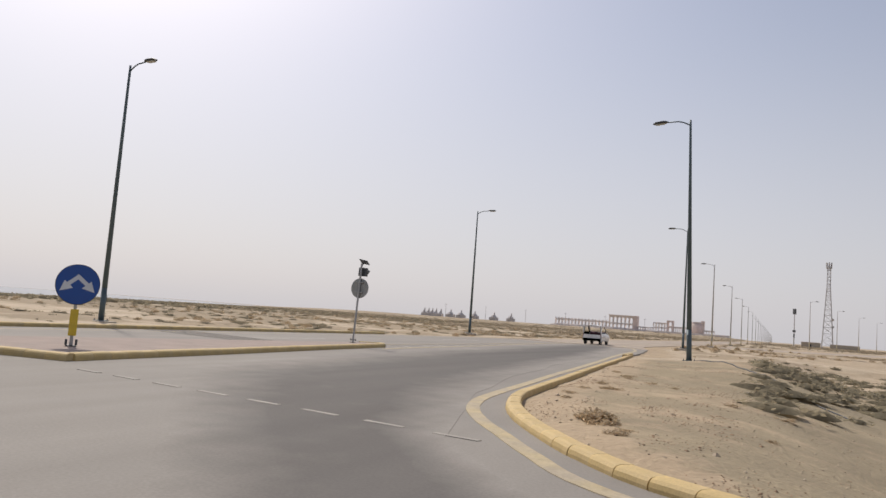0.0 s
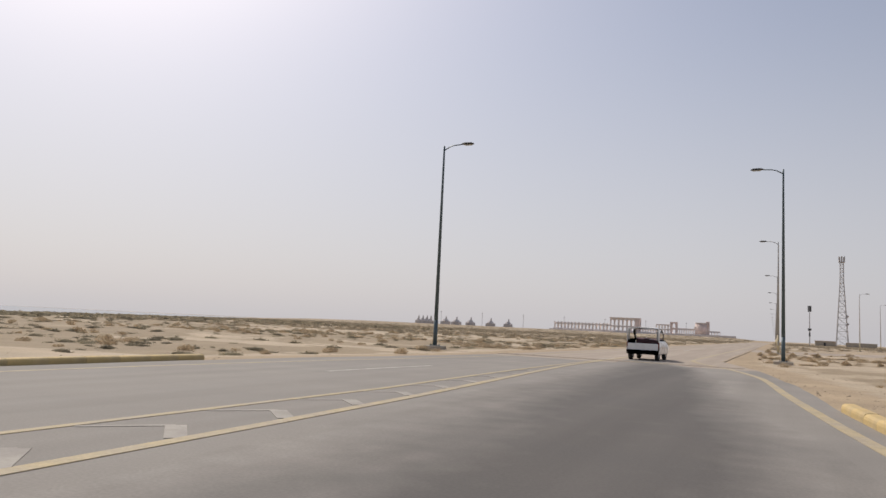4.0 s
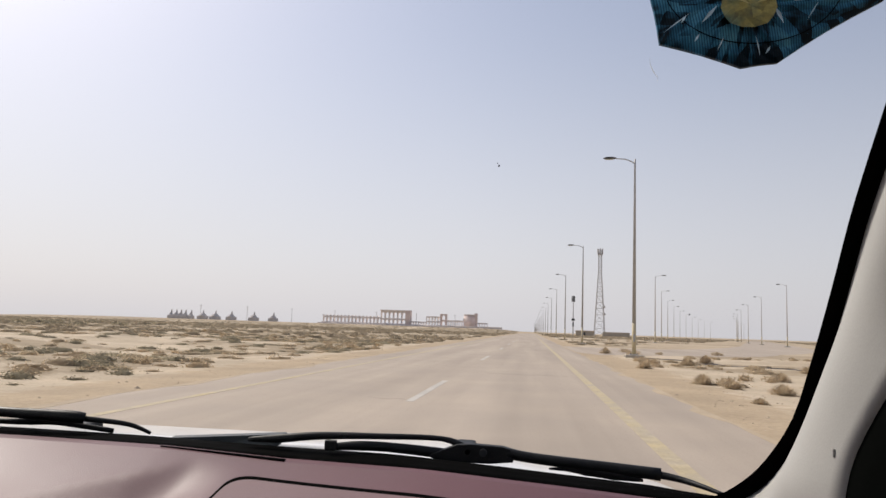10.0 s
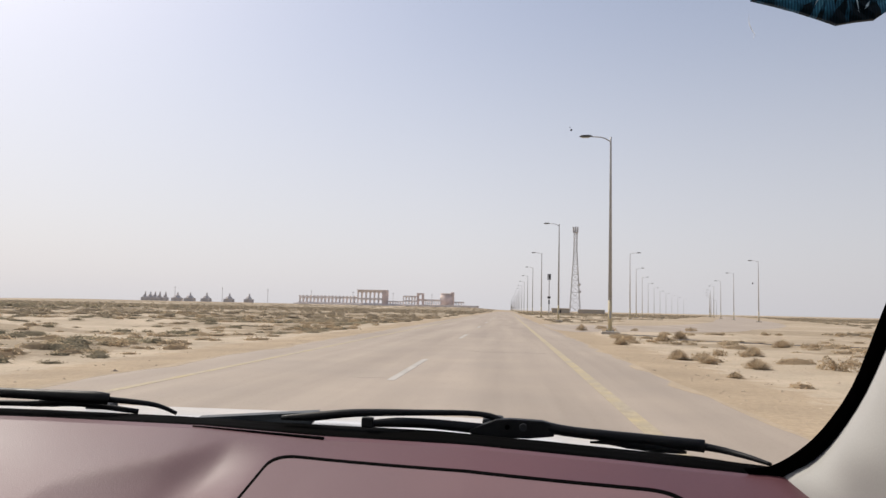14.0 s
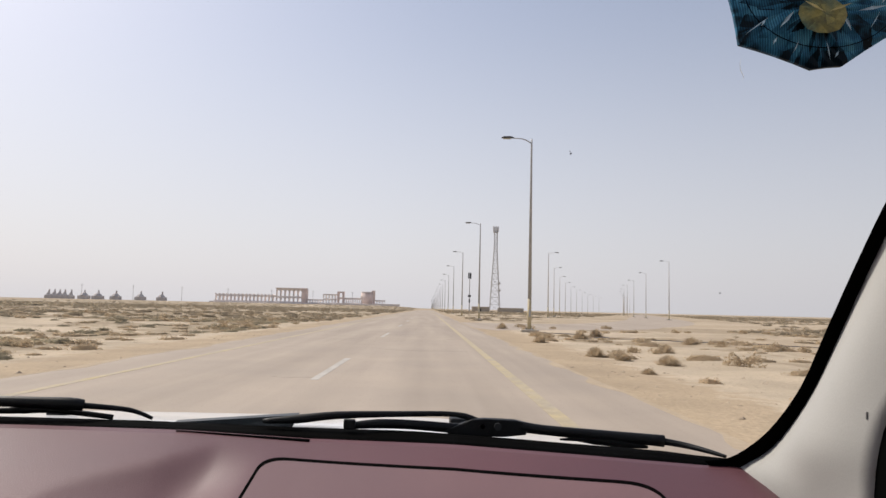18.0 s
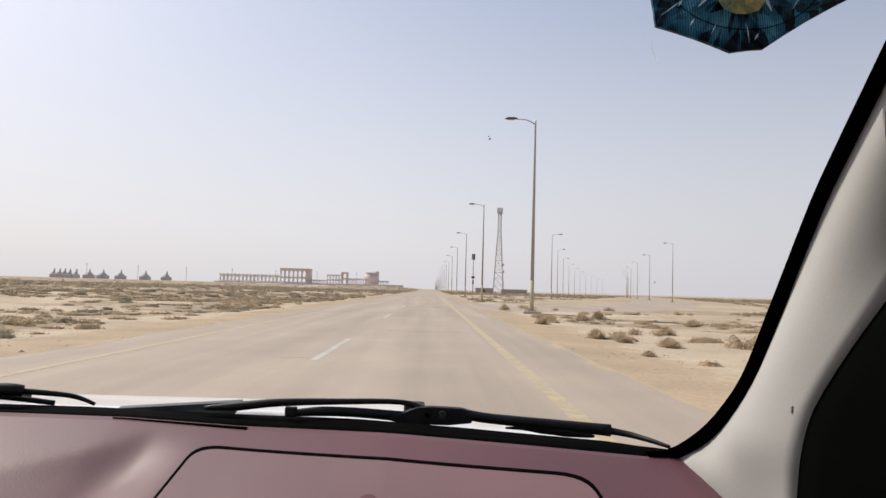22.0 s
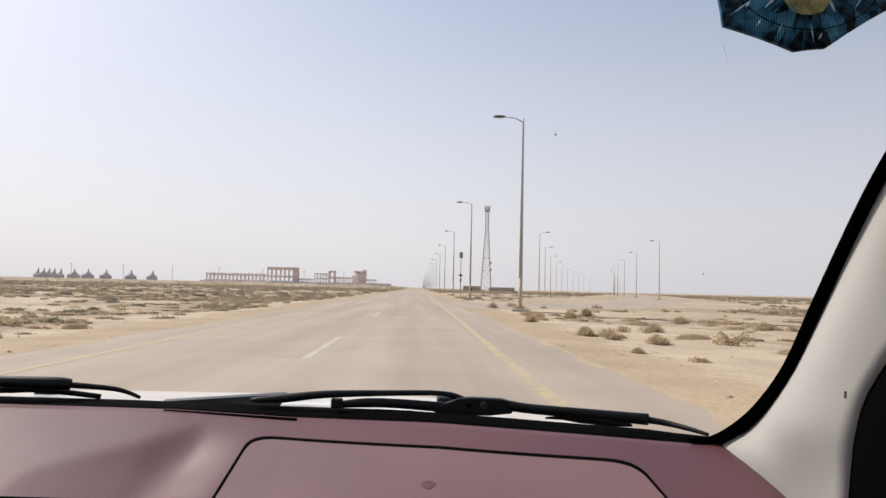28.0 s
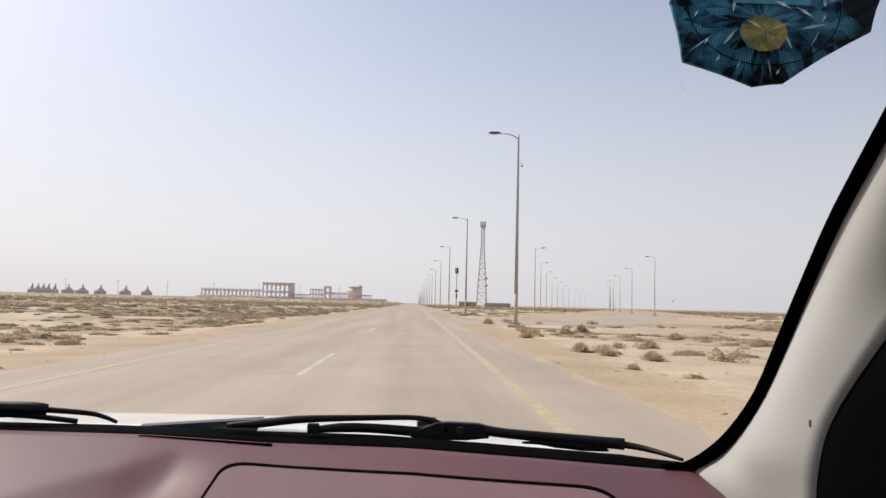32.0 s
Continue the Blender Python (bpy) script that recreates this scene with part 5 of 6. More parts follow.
island = tagged(new("traffic_island", mesh_of("traffic_island", plate([(x * 0.93 - 0.03, -50 + (y + 50) * 0.97) for x, y in ISLAND], -0.02, 0.13), PAVING)),
                "raised brown paved traffic island", "traffic island", kind="structure")


def kerb_stone_mesh(name, mat, long):
    """A kerb stone with a rounded top edge towards the road."""
    prof = [(-0.13, -0.1), (-0.13, 0.07), (-0.117, 0.113), (-0.088, 0.142), (-0.045, 0.155), (0.09, 0.157), (0.113, 0.148), (0.12, 0.125), (0.12, -0.1)]
    bm = bmesh.new()
    a = [bm.verts.new((x, -long / 2 + 0.003, z)) for x, z in prof]
    b = [bm.verts.new((x, long / 2 - 0.003, z)) for x, z in prof]
    for i in range(len(prof)):
        bm.faces.new((a[i], b[i], b[i - len(prof) + 1], a[i - len(prof) + 1]))
    bm.faces.new(list(reversed(a)))
    bm.faces.new(b)
    bmesh.ops.recalc_face_normals(bm, faces=bm.faces[:])
    return mesh_of(name, bm, mat)


STONE_MESH = kerb_stone_mesh("kerb_stone", KERB_PAINT, 1.0)
SHORT_STONE_MESH = kerb_stone_mesh("kerb_stone", KERB_PAINT, 0.5)


def walk_along(path, pitch):
    out, left = [], 0.0
    for a, b in zip(path, path[1:]):
        a, b = Vector(a), Vector(b)
        n = (b - a).length
        while left <= n:
            p = a + (b - a) * (left / n)
            out.append((p.x, p.y, math.atan2(-(b - a).x, (b - a).y)))
            left += pitch
        left -= n
    return out


def kerb(path, label, long=1.0, rise=0.0):
    k = thing("kerb", label, "kerb", kind="structure")
    rnd = random.Random(len(path))
    for x, y, a in walk_along(path, long):
        s = new("kerb_stone", STONE_MESH if long == 1.0 else SHORT_STONE_MESH)
        s.parent = k
        s.matrix_basis = Matrix.Translation((x, y, rise + rnd.uniform(-0.006, 0.004))) @ Matrix.Rotation(a + rnd.uniform(-0.008, 0.008), 4, "Z")
    return k


kerb(offset_left(KERB, -0.13), "faded yellow painted kerb stones bordering the sand", 0.5, -0.035)
kerb([(7.5, -28.2), (7.15, -24.4)], "short leftover piece of yellow painted kerb", rise=0.02)
# the back of the island has no stones
kerb([ISLAND[k] for k in (5, 4, 3, 2, 1, 0, 10, 9, 8)], "yellow painted kerb stones round the traffic island", 0.5)
kerb([(-9.25, -25.0), (-9.3, -52.0), (-9.9, -66.0), (-10.6, -78.0)], "yellow painted kerb stones along the far side of the road")


direction_sign = thing("road_sign", "round blue sign with two white arrows on a yellow bollard", "road sign", at=(0.26, -56.2, 0.13), turn=50.0)


def disc(r, y0, y1, z, n=40):
    return moved(sweep([(0, y0, 0), (0, y1, 0)], r, n), Matrix.Translation((0, 0, z)))


part("sign_disc", disc(0.45, -0.05, -0.075, 1.40), SIGN_BLUE, direction_sign, "blue painted round sign plate")
part("sign_rim", moved(sweep([(0.45 * math.cos(a), -0.06, 0.45 * math.sin(a)) for a in spaced(0, 2 * math.pi, 49)], 0.013, 6, caps=False), Matrix.Translation((0, 0, 1.40))), DARK_METAL, direction_sign)
for s in (-1, 1):
    pts = [(0.0, 0.235), (0.0, 0.115), (s * 0.155, -0.02), (s * 0.09, -0.085), (s * 0.36, -0.165), (s * 0.275, 0.085), (s * 0.225, 0.035)]
    bm = plate(pts, 0.0, 0.006)
    part("arrow", moved(bm, Matrix.Translation((0, -0.0765, 1.40)) @ pose(0, 0, 0, 90, 0, 0)), SIGN_WHITE, direction_sign, "white arrow pointing down and outwards")
part("sign_post", sweep([(0, 0, 0.0), (0, 0, 1.75)], 0.038, 10), GALVANISED, direction_sign)
part("bollard_panel", box(-0.085, 0.085, -0.07, 0.05, 0.24, 0.84, 0.012), BOLLARD, direction_sign, "yellow bollard sleeve")
part("foot_clamp", join(box(-0.11, 0.11, -0.11, 0.11, 0.0, 0.025, 0.004), box(-0.13, -0.08, -0.03, 0.03, 0.025, 0.16, 0.008), box(0.08, 0.13, -0.03, 0.03, 0.025, 0.16, 0.008)), DARK_METAL, direction_sign)

flasher = thing("warning_light", "round sign seen from behind under a solar flashing light", "road sign", at=(-0.70, -42.40, 0.13))
flasher.matrix_basis = pose(-0.70, -42.40, 0.13, -0.8, 1.6, 0)
part("sign_post", sweep([(0, 0, 0.0), (0, 0, 3.2)], 0.042, 10), GALVANISED, flasher)
part("sign_disc", disc(0.40, 0.05, 0.07, 2.20), SIGN_BACK, flasher, "grey metal back of a round sign")
for z in (2.02, 2.42):
    part("sign_bracket", box(-0.16, 0.16, -0.055, 0.05, z, z + 0.035, 0.004), GALVANISED, flasher)
part("light_box", box(-0.15, 0.17, 0.06, 0.28, 2.70, 3.04, 0.012), DARK_METAL, flasher, "black flasher housing")
part("light_visor", moved(sweep([(0, 0.0, 0.0), (0, 0.08, 0.012), (0, 0.20, 0.04), (0, 0.34, 0.075), (0, 0.42, 0.09)], [0.145, 0.135, 0.095, 0.04, 0.012], 16), Matrix.Translation((0.01, 0.28, 2.87))), DARK_METAL, flasher, "black hooded visor")
part("solar_panel", moved(box(-0.19, 0.19, -0.15, 0.15, -0.012, 0.012, 0.003), Matrix.Translation((0.02, 0.16, 3.28)) @ pose(0, 0, 0, -28, 8, 0)), SOLAR, flasher, "small dark solar panel")
part("panel_strut", sweep([(0.0, 0.02, 3.08), (0.02, 0.14, 3.26)], 0.014, 6), DARK_METAL, flasher)
part("foot_clamp", join(box(-0.09, 0.09, -0.09, 0.09, 0.0, 0.02, 0.004), box(-0.12, 0.12, -0.015, 0.015, 0.10, 0.13, 0.004), box(-0.125, -0.10, -0.02, 0.02, 0.08, 0.16, 0.006), box(0.10, 0.125, -0.02, 0.02, 0.08, 0.16, 0.006)), DARK_METAL, flasher)

# ---- far ruins: arcades and a round tower ----
ruin = thing("ruined_arcade", "long pinkish stone ruin of arcades with a round tower", "ruin", at=(-5, 700, 2.9))
ruin.scale = (1, 1, 0.98)
SC = 0.538  # metres at that distance for one thousandth-and-a-third of a radian


def arcade(name, a, b, z0, z1, bays, y=0.0, deep=4.0, mat=RUIN, solidity=0.25, label=""):
    """A wall from a to b with round-headed openings from z0 up."""
    bm = bmesh.new()
    w = (b - a) / bays
    head = min(w * 0.5 * (1 - solidity), (z1 - z0) * 0.4)
    spring = z1 - head - (z1 - z0) * 0.22
    for i in range(bays):
        x0 = a + w * i
        pier = w * solidity / 2
        for p, q in ((x0, x0 + pier), (x0 + w - pier, x0 + w)):
            bm2 = [bm.verts.new((x, yy, z)) for yy in (y, y + deep) for z in (z0, z1) for x in (p, q)]
            for f in ((0, 1, 3, 2), (5, 4, 6, 7), (4, 0, 2, 6), (1, 5, 7, 3), (2, 3, 7, 6)):
                bm.faces.new([bm2[k] for k in f])
        n = 8
        for yy in (y, y + deep):
            arc = [(x0 + w / 2 - (w / 2 - pier) * math.cos(math.pi * k / n), spring + head * math.sin(math.pi * k / n)) for k in range(n + 1)]
            for (xa, za), (xb, zb) in zip(arc, arc[1:]):
                bm.faces.new([bm.verts.new(v) for v in ((xa, yy, za), (xb, yy, zb), (xb, yy, z1), (xa, yy, z1))])
        arc = [(x0 + w / 2 - (w / 2 - pier) * math.cos(math.pi * k / n), spring + head * math.sin(math.pi * k / n)) for k in range(n + 1)]
        for (xa, za), (xb, zb) in zip(arc, arc[1:]):
            bm.faces.new([bm.verts.new(v) for v in ((xa, y, za), (xb, y, zb), (xb, y + deep, zb), (xa, y + deep, za))])
        bm.faces.new([bm.verts.new(v) for v in ((x0, y, z1), (x0 + w, y, z1), (x0 + w, y + deep, z1), (x0, y + deep, z1))])
    return part(name, bm, mat, ruin, label)


def ox(v):
    return v * SC


arcade("low_arcade", ox(-365), ox(-258), 1.0, 7.6, 16)
for i in range(17):
    part("merlon", box(ox(-365 + 6.7 * i) - 0.6, ox(-365 + 6.7 * i) + 0.6, 0, 4, 7.6, 8.5, 0.1), RUIN, ruin)
arcade("tall_arcade_lower", ox(-258), ox(-205), 0.6, 6.9, 7, -2)
arcade("tall_arcade_upper", ox(-258), ox(-205), 7.0, 14.2, 7, -2)
part("cornice", box(ox(-259), ox(-204), -3, 3, 14.2, 15.0, 0.15), RUIN, ruin)
part("corner_pier", box(ox(-212), ox(-204), -4, 6, 0.4, 14.9, 0.2), RUIN_RED, ruin)
arcade("link_arcade", ox(-204), ox(-176), 0.5, 4.6, 6)
arcade("middle_arcade_lower", ox(-176), ox(-150), 0.4, 5.4, 5)
arcade("middle_arcade_upper", ox(-176), ox(-150), 5.5, 10.0, 5)
arcade("gate_tower_lower", ox(-151), ox(-139), 0.2, 7.0, 1, -2, 6, RUIN_RED, 0.5)
arcade("gate_tower_upper", ox(-151), ox(-139), 7.1, 12.6, 1, -2, 6, RUIN_RED, 0.5)
arcade("right_arcade", ox(-139), ox(-108), 0.2, 6.8, 8)
part("round_tower", smooth(sweep([(ox(-98), 2, -0.5), (ox(-98), 2, 12.0)], [6.2, 5.9], 20)), RUIN_RED, ruin, "round reddish brick tower")
part("tower_crown", sweep([(ox(-98), 2, 12.0), (ox(-98), 2, 12.9)], [6.2, 6.2], 20), RUIN, ruin)
part("tower_turret", box(ox(-91), ox(-85), -1, 5, 0, 14.2, 0.3), RUIN_RED, ruin)
part("stair_block", box(ox(-110), ox(-104), -1, 4, 6.0, 9.0, 0.3), RUIN, ruin)
arcade("end_arcade", ox(-86), ox(-67), 0.0, 5.2, 4)
part("terrace", box(ox(-372), ox(-60), -6, 12, -0.6, 0.9, 0.3), RUIN, ruin, "pale stone terrace under the ruin")
part("rubble_wall", box(ox(-150), ox(-40), -14, -12, -0.5, 1.5, 0.2), RUIN, ruin)

part("base_wall", box(ox(-366), ox(-203), -3.2, -2.4, -0.4, 1.9, 0.1), RUIN, ruin, "low stone base wall under the arches")
part("base_wall", box(ox(-203), ox(-66), -3.2, -2.4, -0.4, 1.5, 0.1), RUIN, ruin, "low stone base wall under the arches")

# ---- far rock pavilions on the left ----
rnd = random.Random(4)


def outcrop(x, size):
    o = thing("stepped_pavilion", "small dark stepped stone pavilion far off", "pavilion", "far pavilions", at=(x, 690, float(ground_height(np.array(x), np.array(690.0)))))
    part("pavilion_base", moved(box(-size, size, -3, 3, -0.5, 3.4, 0.8), Matrix.Identity(4)), PAVILION, o)
    part("pavilion_roof", sweep([(0, 0, 3.2), (0, 0, 5.2), (0, 0, 6.4)], [size * 0.85, size * 0.5, size * 0.12], 6), PAVILION, o)
    part("pavilion_finial", sweep([(0.6, 0, 5.5), (0.6, 0, 8.6)], [0.9, 0.5], 6), PAVILION, o)
    return o


for x, s in ((-665, 2.6), (-655, 3.4), (-646, 3.2), (-637, 3.0), (-626, 2.6), (-603, 5.0), (-579, 5.0), (-548, 4.6), (-505, 4.6), (-468, 4.2)):
    outcrop(x * 0.53, s)

# ---- lattice mast, light mast, compound ----
mast = thing("radio_mast", "tall grey steel lattice radio mast far off", "mast", at=(47.0, 520.0, 0))
TALL = 60.0


def mast_half(z):
    return 3.6 - 2.5 * min(1.0, z / 44.0)


for i, j in ((-1, -1), (-1, 1), (1, -1), (1, 1)):
    part("mast_leg", sweep([(i * mast_half(z), j * mast_half(z), z) for z in (0, 15, 30, 44, TALL)], 0.22, 6), MAST, mast)
levels = [0, 5, 10, 14.5, 19, 23, 27, 30.5, 34, 37, 40, 42.5, 45, 47.5, 50, 52.5, 55, 57.5]
for z in levels[1:]:
    h = mast_half(z)
    part("mast_ring", join(*(sweep([(a * h, b * h, z), (c2 * h, d * h, z)], 0.13, 4) for a, b, c2, d in ((-1, -1, 1, -1), (1, -1, 1, 1), (1, 1, -1, 1), (-1, 1, -1, -1)))), MAST, mast)
for z0, z1 in zip(levels, levels[1:]):
    h0, h1 = mast_half(z0), mast_half(z1)
    part("mast_brace", join(*(sweep([(a * h0, b * h0, z0), (c2 * h1, d * h1, z1)], 0.10, 4) for a, b, c2, d in ((-1, -1, 1, -1), (1, -1, -1, -1), (1, 1, -1, 1), (-1, -1, -1, 1), (1, -1, 1, 1)))), MAST, mast)
part("mast_platform", box(-1.7, 1.7, -1.7, 1.7, 56.2, 56.6, 0.05), MAST, mast)
for a in range(6):
    part("panel_antenna", moved(box(-0.35, 0.35, -0.18, 0.18, 56.8, 60.6, 0.05), Matrix.Rotation(a * math.pi / 3, 4, "Z") @ Matrix.Translation((0, -1.9, 0))), MAST, mast, "pale panel antenna")
part("dish_antenna", moved(sweep([(0, 0, 0), (0, -0.5, 0)], [0.9, 0.7], 16), Matrix.Translation((2.9, -1.6, 20))), MAST, mast)
part("dish_antenna", moved(sweep([(0, 0, 0), (0, -0.5, 0)], [0.9, 0.7], 16), Matrix.Translation((3.1, -1.6, 15))), MAST, mast)
light_mast = thing("antenna_pole", "slim grey antenna pole with a cluster at its top", "mast", at=(24.0, 430.0, 0))
part("mast_pole", sweep([(0, 0, 0), (0, 0, 22.0)], [0.35, 0.2], 8), MAST, light_mast)
for a in range(3):
    part("panel_antenna", moved(box(-0.35, 0.35, -0.15, 0.15, 19.2, 22.6, 0.05), Matrix.Rotation(a * 2.1, 4, "Z") @ Matrix.Translation((0, -0.8, 0))), DARK_METAL, light_mast)
part("equipment_box", box(-0.9, 0.9, -0.7, 0.4, 8.4, 9.6, 0.05), DARK_METAL, light_mast)
part("equipment_box", box(-0.4, 0.4, -0.7, 0.2, 5.0, 7.4, 0.05), DARK_METAL, light_mast)
hut = thing("equipment_hut", "low pale equipment hut beside the mast", "hut", at=(36.0, 505.0, 0))
part("hut_wall", box(-6, 6, -2, 3, -0.3, 3.0, 0.1), CONCRETE, hut)
part("hut_roof", box(-6.4, 6.4, -2.4, 3.4, 3.0, 3.3, 0.05), RUIN, hut)
part("hut_door", box(-1.0, 0.3, -2.08, -2.0, 0, 2.1, 0.02), DARK_METAL, hut)
wall = thing("compound_wall", "low pale compound wall round the mast", "wall", at=(52.0, 508.0, 0))
part("wall_panel", box(-4, 14, -0.2, 0.2, -0.3, 2.6, 0.04), CONCRETE, wall)
part("wall_cap", box(-4.1, 14.1, -0.3, 0.3, 2.6, 2.8, 0.03), RUIN, wall)


# ---- shrubs, stones ----
def tuft(seed, size, high, blades):
    """A dry desert shrub: thin stems and many small leaves in a few rounded, uneven lobes."""
    r = random.Random(seed)
    verts, faces = [], []
    lobes = [(r.uniform(-0.34, 0.34) * size, r.uniform(-0.3, 0.3) * size, r.uniform(0.6, 1.0)) for _ in range(4)]
    for k in range(blades):
        lx, ly, lh = lobes[k % 4]
        a, up = r.uniform(0, 2 * math.pi), r.uniform(0.0, 1.0)
        reach = size * 0.30 * math.sqrt(1 - up * up) * r.uniform(0.75, 1.05)
        tip = Vector((lx + math.cos(a) * reach, ly + math.sin(a) * reach, high * lh * (0.06 + 0.9 * up) * r.uniform(0.85, 1.08)))
        root = Vector((lx * 0.5 + math.cos(a) * 0.05 * size, ly * 0.5 + math.sin(a) * 0.05 * size, -0.03))
        s = Vector((-math.sin(a), math.cos(a), 0)) * 0.006 * size
        if k % 3 == 0:
            n = len(verts)
            verts += [root - s, root + s, tip]
            faces += [(n, n + 1, n + 2)]
        for _ in range(4):
            p = root.lerp(tip, r.uniform(0.7, 1.05)) + Vector((r.uniform(-1, 1), r.uniform(-1, 1), r.uniform(-1, 1))) * 0.05 * size
            p.z = max(p.z, 0.0)
            q = Vector((r.uniform(-1, 1), r.uniform(-1, 1), r.uniform(-0.6, 0.9))).normalized() * 0.042 * size
            q2 = Vector((r.uniform(-1, 1), r.uniform(-1, 1), r.uniform(-0.6, 0.6))).normalized() * 0.026 * size
            n = len(verts)
            verts += [p - q, p + q2, p + q, p - q2]
            faces += [(n, n + 1, n + 2, n + 3)]
    return arrays("shrub", [tuple(v) for v in verts], faces, SCRUB)


TUFTS = [tuft(k, 1.0, 0.42, 130) for k in range(6)]
rnd = random.Random(21)


def shrub_density(x, y):
    return float(scrub_cover(np.array(x), np.array(y)))


def off_road(x, y):
    if x < float(road_left(y)) - 2.2:
        return True
    if y > -62 and x > float(road_right(y)) + 2.2:
        if float(side_gap(np.array(x), np.array(y))) < 15.0:
            return False
        return not (-62 < y < -30 and x < 13.5)
    return False


near = 0
while near < 290:
    x, y = rnd.uniform(-62, 50), rnd.uniform(-40, 75)
    if not off_road(x, y) or shrub_density(x, y) < rnd.uniform(0.40, 0.58):
        continue
    s = rnd.uniform(0.4, 1.05) * (0.8 if x > 0 else 1.0)
    z = float(ground_height(np.array(x), np.array(y)))
    ob = new("shrub", TUFTS[near % 6])
    ob.matrix_basis = Matrix.Translation((x, y, z)) @ Matrix.Rotation(rnd.uniform(0, 6.3), 4, "Z") @ Matrix.Diagonal((s, s, s * rnd.uniform(0.6, 1.0), 1))
    tagged(ob, "low dry grey-brown desert shrub on the sand", "shrub", "desert shrubs")
    near += 1


def lone_shrub(x, y, s, high, label, kind_name="shrub", group="desert shrubs"):
    ob = new(kind_name, TUFTS[rnd.randrange(6)])
    z = float(ground_height(np.array(x), np.array(y)))
    ob.matrix_basis = Matrix.Translation((x, y, z)) @ Matrix.Rotation(rnd.uniform(0, 6.3), 4, "Z") @ Matrix.Diagonal((s, s, s * high, 1))
    return tagged(ob, label, "shrub" if kind_name == "shrub" else "brushwood", group)


for i in range(34):
    y = rnd.uniform(9, 58)
    lone_shrub(float(road_right(y)) + 1.6 + abs(rnd.gauss(0, 9.0)), y, rnd.uniform(0.4, 1.0), rnd.uniform(0.7, 1.1), "single dry grey-brown shrub near the road verge")
for i in range(16):
    y = rnd.uniform(-60, -44)
    lone_shrub(float(np.interp(y, KY, KX)) + 0.7 + abs(rnd.gauss(0, 2.2)), y, rnd.uniform(0.2, 0.5), 0.4, "small dead shrub lying on the sand heap", "dead_shrub", "dead shrubs on the heap")


def ball_shrub(seed, twigs):
    """A rounded desert bush: fine twigs fanning out of one root into a loose low dome."""
    r = random.Random(seed)
    verts, faces = [], []
    for _ in range(twigs):
        a, up = r.uniform(0, 2 * math.pi), r.uniform(-0.05, 1.0)
        out = math.sqrt(max(0.0, 1 - up * up)) * r.uniform(0.6, 1.05)
        tip = Vector((math.cos(a) * out * 0.5, math.sin(a) * out * 0.5, max(0.01, 0.46 * up * r.uniform(0.75, 1.08))))
        root = tip * r.uniform(0.0, 0.72)
        side = Vector((-math.sin(a), math.cos(a), r.uniform(-0.4, 0.4))) * r.uniform(0.004, 0.011)
        n = len(verts)
        verts += [root - side * 0.5, root + side * 0.5, tip + side, tip - side]
        faces.append((n, n + 1, n + 2, n + 3))
    return arrays("shrub", [tuple(v) for v in verts], faces, SCRUB)


BALLS = [ball_shrub(200 + k, 900) for k in range(3)]
for k, (x, y, s, high) in enumerate(((5.1, 22.5, 0.8, 0.9), (5.6, 21.2, 0.7, 0.8), (6.6, 20.2, 0.9, 0.75), (4.7, 31.0, 0.8, 1.0), (8.4, 26.0, 0.8, 0.9), (10.4, 17.5, 1.0, 0.8),
                                     (7.4, 36.0, 0.9, 1.0), (9.8, 43.0, 1.1, 0.9), (5.2, 52.0, 1.0, 1.0), (13.2, 24.0, 0.7, 0.9), (12.0, 33.5, 1.0, 0.8), (4.9, 16.4, 0.45, 0.7))):
    ob = new("shrub", BALLS[k % 3])
    ob.matrix_basis = Matrix.Translation((x, y, float(ground_height(np.array(x), np.array(y))) - 0.02)) @ Matrix.Rotation(k * 1.9, 4, "Z") @ Matrix.Diagonal((s, s, s * high, 1))
    tagged(ob, "rounded dry brown bush of fine twigs on the verge", "shrub", "desert shrubs")


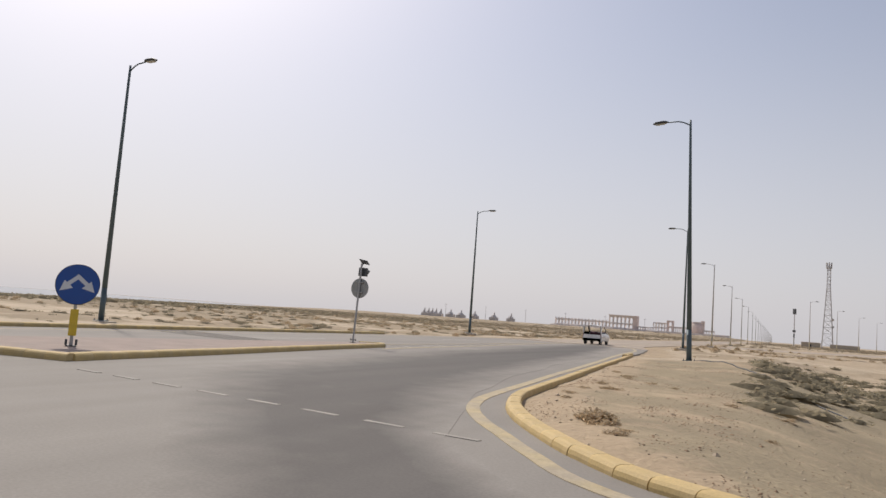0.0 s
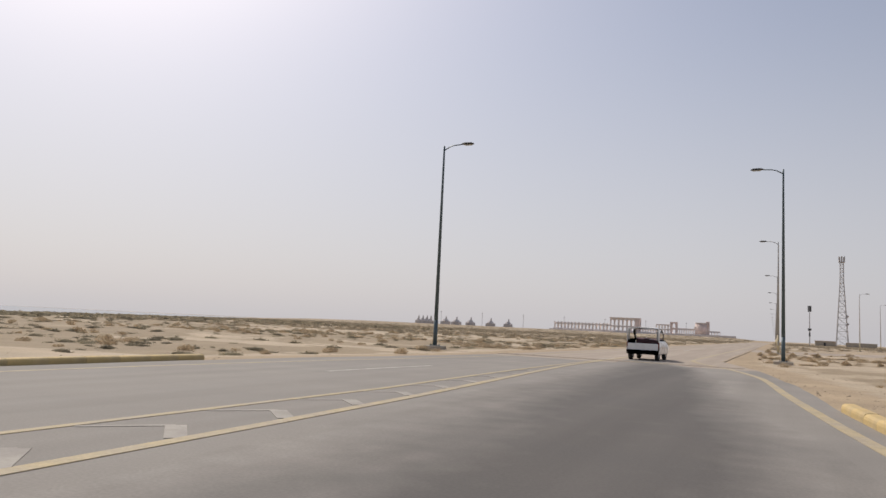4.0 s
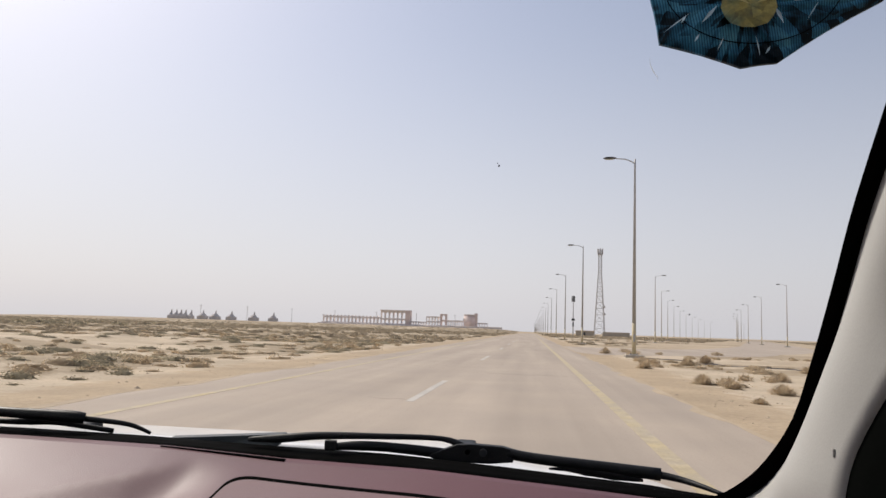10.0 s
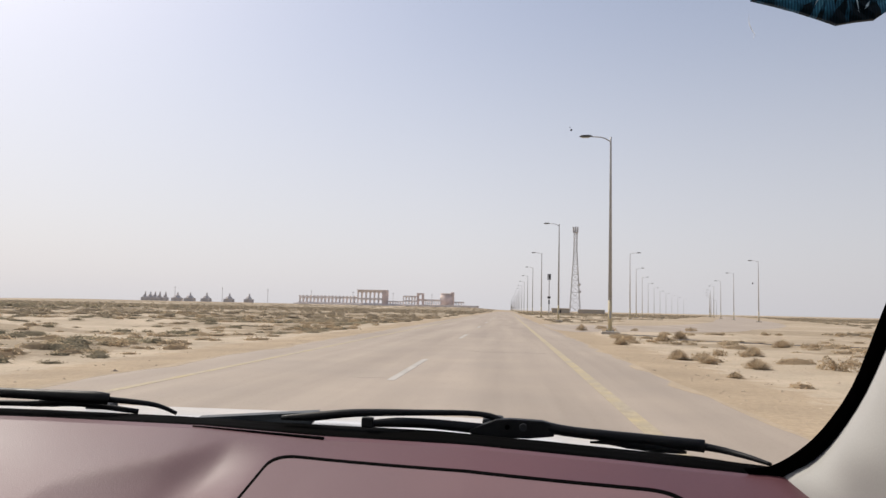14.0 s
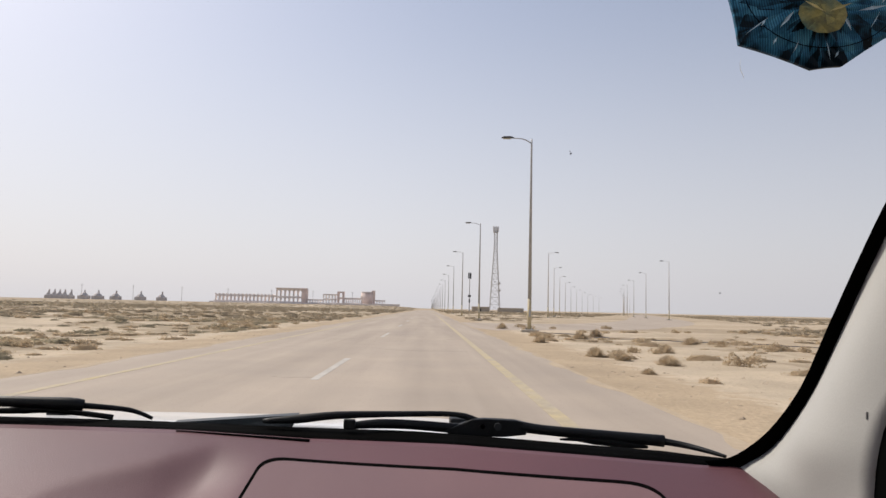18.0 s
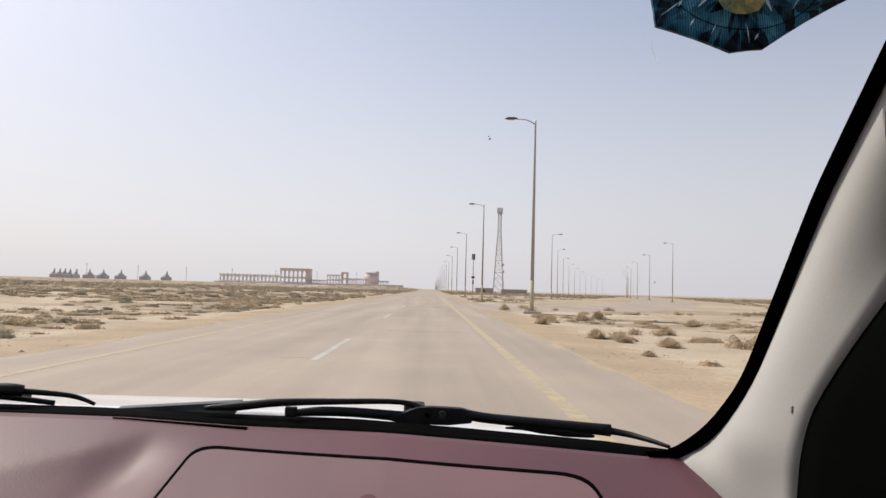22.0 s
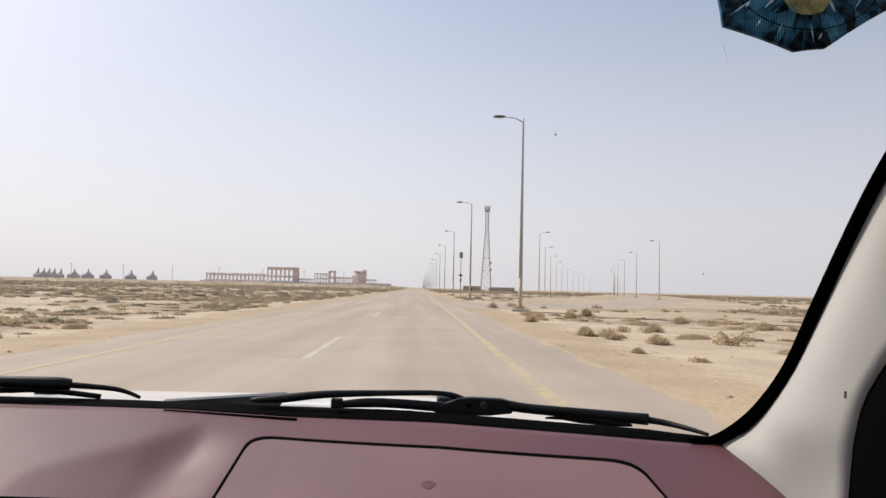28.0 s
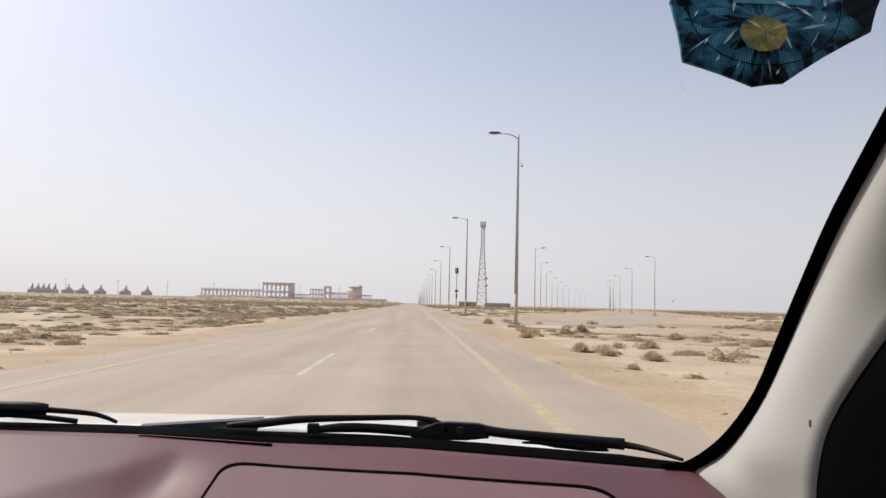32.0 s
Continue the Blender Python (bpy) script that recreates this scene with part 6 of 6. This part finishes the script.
def scatter(name, count, region, size, leaves, seed, mat, label, least=0.45):
    """Many low clumps, each a few upright leaves in a ring, as one mesh."""
    r = random.Random(seed)
    verts, faces = [], []
    done = tries = 0
    while done < count and tries < count * 12:
        tries += 1
        x, y = region(r)
        if not off_road(x, y) or shrub_density(x, y) < r.uniform(least - 0.13, least + 0.20):
            continue
        s = r.uniform(*size)
        z = float(ground_height(np.array(x), np.array(y))) - 0.02
        wide = r.uniform(0.8, 1.9)
        w = s * 0.66 / leaves ** 0.45
        n, turn = len(verts), r.uniform(0, 1)
        lumps = [r.uniform(0.6, 1.2) for _ in range(16)]
        for q, (rad, up) in enumerate(((0.78, 0.0), (0.55, 0.24))):
            verts += [(x + math.cos(turn + 0.785 * k) * s * wide * rad * lumps[8 * q + k], y + math.sin(turn + 0.785 * k) * s * rad * lumps[8 * q + k], z + s * up * lumps[k]) for k in range(8)]
        verts.append((x, y, z + s * 0.33 * lumps[3]))
        for k in range(8):
            j = (k + 1) % 8
            faces += [(n + k, n + j, n + 8 + j, n + 8 + k), (n + 8 + k, n + 8 + j, n + 16)]
        for k in range(leaves):
            a, rr = r.uniform(0, 2 * math.pi), r.random() ** 0.55
            h = s * 0.44 * math.sqrt(max(0.0, 1 - rr * rr)) * r.uniform(0.25, 1.05)
            p = (x + math.cos(a) * s * rr * wide, y + math.sin(a) * s * rr, z + h)
            b, tip = r.uniform(0, 6.283), r.uniform(-0.7, 0.9)
            dx, dy, dz = math.cos(b) * w, math.sin(b) * w, tip * w * 0.55
            ex, ey, ez = -dy * 0.6, dx * 0.6, r.uniform(-0.5, 0.5) * w
            n = len(verts)
            verts += [(p[0] - dx, p[1] - dy, max(z, p[2] - dz)), (p[0] + ex, p[1] + ey, max(z, p[2] + ez)), (p[0] + dx, p[1] + dy, max(z, p[2] + dz)), (p[0] - ex, p[1] - ey, max(z, p[2] - ez))]
            faces.append((n, n + 1, n + 2, n + 3))
        done += 1
    mesh = arrays(name, verts, faces, mat)
    mesh.polygons.foreach_set("use_smooth", [True] * len(mesh.polygons))
    return tagged(new(name, mesh), label, "shrubs", kind="stuff")


def fan(lo, hi, a0, a1, power=1.0):
    def pick(r):
        d = lo + (hi - lo) * r.random() ** power
        a = radians(r.uniform(a0, a1))
        return -math.sin(a) * d, math.cos(a) * d
    return pick


scatter("scrub", 1500, fan(10, 120, -46, 64), (0.15, 0.48), 70, 51, SCRUB, "scattered low dry scrub on the sand", 0.46)
scatter("scrub", 6200, fan(60, 330, -46, 62), (0.3, 0.8), 26, 52, SCRUB_FAR, "belt of low dry scrub on the plain", 0.42)
scatter("scrub", 9000, fan(190, 620, -46, 62), (0.45, 1.05), 8, 53, SCRUB_FAR, "far belt of low dry scrub on the plain", 0.32)
scatter("scrub", 420, lambda r: (-9.5 - abs(r.gauss(0, 14.0)), r.uniform(13, 75)), (0.16, 0.5), 70, 57, SCRUB_OLIVE, "grey-brown scrub in clumps beside the road", 0.37)
scatter("scrub", 900, lambda r: (r.uniform(-75, -11), r.uniform(-75, 30)), (0.15, 0.5), 40, 54, SCRUB_OLIVE, "low dry scrub beyond the junction", 0.46)
scatter("scrub", 4000, lambda r: (r.uniform(-420, -70), r.uniform(-90, 160)), (0.5, 1.5), 10, 55, SCRUB_OLIVE, "far dry scrub beyond the junction", 0.40)
scatter("scrub", 520, lambda r: (14.0 + abs(r.gauss(0, 10.0)), r.gauss(-31, 12)), (0.25, 0.65), 24, 56, SCRUB_OLIVE, "low dry scrub in the hollow behind the sand heap", 0.30)


def pebbles(name, count, region, size, seed, label, mat=STONE):
    r = random.Random(seed)
    verts, faces = [], []
    while len(faces) < count * 8:
        x, y = region(r)
        s = r.uniform(*size) * (2.2 if r.random() < 0.04 else 1.0)
        z = float(ground_height(np.array(x), np.array(y)))
        n = len(verts)
        ring = [(x + math.cos(a) * s * r.uniform(0.7, 1.2), y + math.sin(a) * s * r.uniform(0.7, 1.2), z + s * r.uniform(-0.1, 0.08)) for a in (0, 1.57, 3.14, 4.71)]
        verts += ring + [(x + s * 0.1, y, z + s * r.uniform(0.28, 0.6)), (x, y, z - s * 0.4)]
        for k in range(4):
            faces += [(n + k, n + (k + 1) % 4, n + 4), (n + (k + 1) % 4, n + k, n + 5)]
    return tagged(new(name, arrays(name, verts, faces, mat)), label, "stones", kind="stuff")


def verge(r):
    y = r.uniform(-24, 60)
    return float(road_right(y)) + 0.1 + abs(r.gauss(0, 2.5)), y


pebbles("pebbles", 900, verge, (0.012, 0.045), 61, "small stones on the sandy verge")
pebbles("pebbles", 900, lambda r: (float(np.interp((yy := r.uniform(-62, -24)), KY, KX)) + 0.4 + abs(r.gauss(0, 3.0)), yy), (0.01, 0.03), 62, "small stones and clods on the sand heap")
pebbles("pebbles", 500, lambda r: (float(road_left(yy := r.uniform(-50, 60))) - 0.2 - abs(r.gauss(0, 2.5)), yy), (0.012, 0.045), 63, "small stones on the far verge")


def heap_spot(r):
    while True:
        y = r.uniform(-63.0, -36.0)
        x = float(np.interp(y, KY, KX)) + 0.3 + abs(r.gauss(0, 3.2))
        if float(value_noise(np.array(x * 0.8), np.array(y * 0.8), 83)) > r.uniform(0.35, 0.75):
            return x, y


pebbles("clods", 6000, heap_spot, (0.006, 0.017), 64, "dark brown clods and dry litter strewn on the sand heap", CLOD)
brush = tagged(new("brush_heap", tuft(77, 1.2, 0.35, 220)), "heap of dry dead brushwood on the sand", "brushwood")
brush.matrix_basis = Matrix.Translation((12.4, -57.4, float(ground_height(np.array(12.4), np.array(-57.4))))) @ Matrix.Diagonal((0.75, 0.75, 0.5, 1))

for i in range(7):
    pole = thing("utility_pole", "thin grey utility pole far off on the plain", "pole", "far utility poles", at=(-420.0 + 52.0 * i, 900.0 + 25.0 * i, 0))
    part("pole_shaft", sweep([(0, 0, -0.5), (0, 0, 22.0)], [0.3, 0.2], 6), MAST, pole)
    part("cross_arm", box(-1.6, 1.6, -0.1, 0.1, 20.2, 20.5, 0.03), MAST, pole)
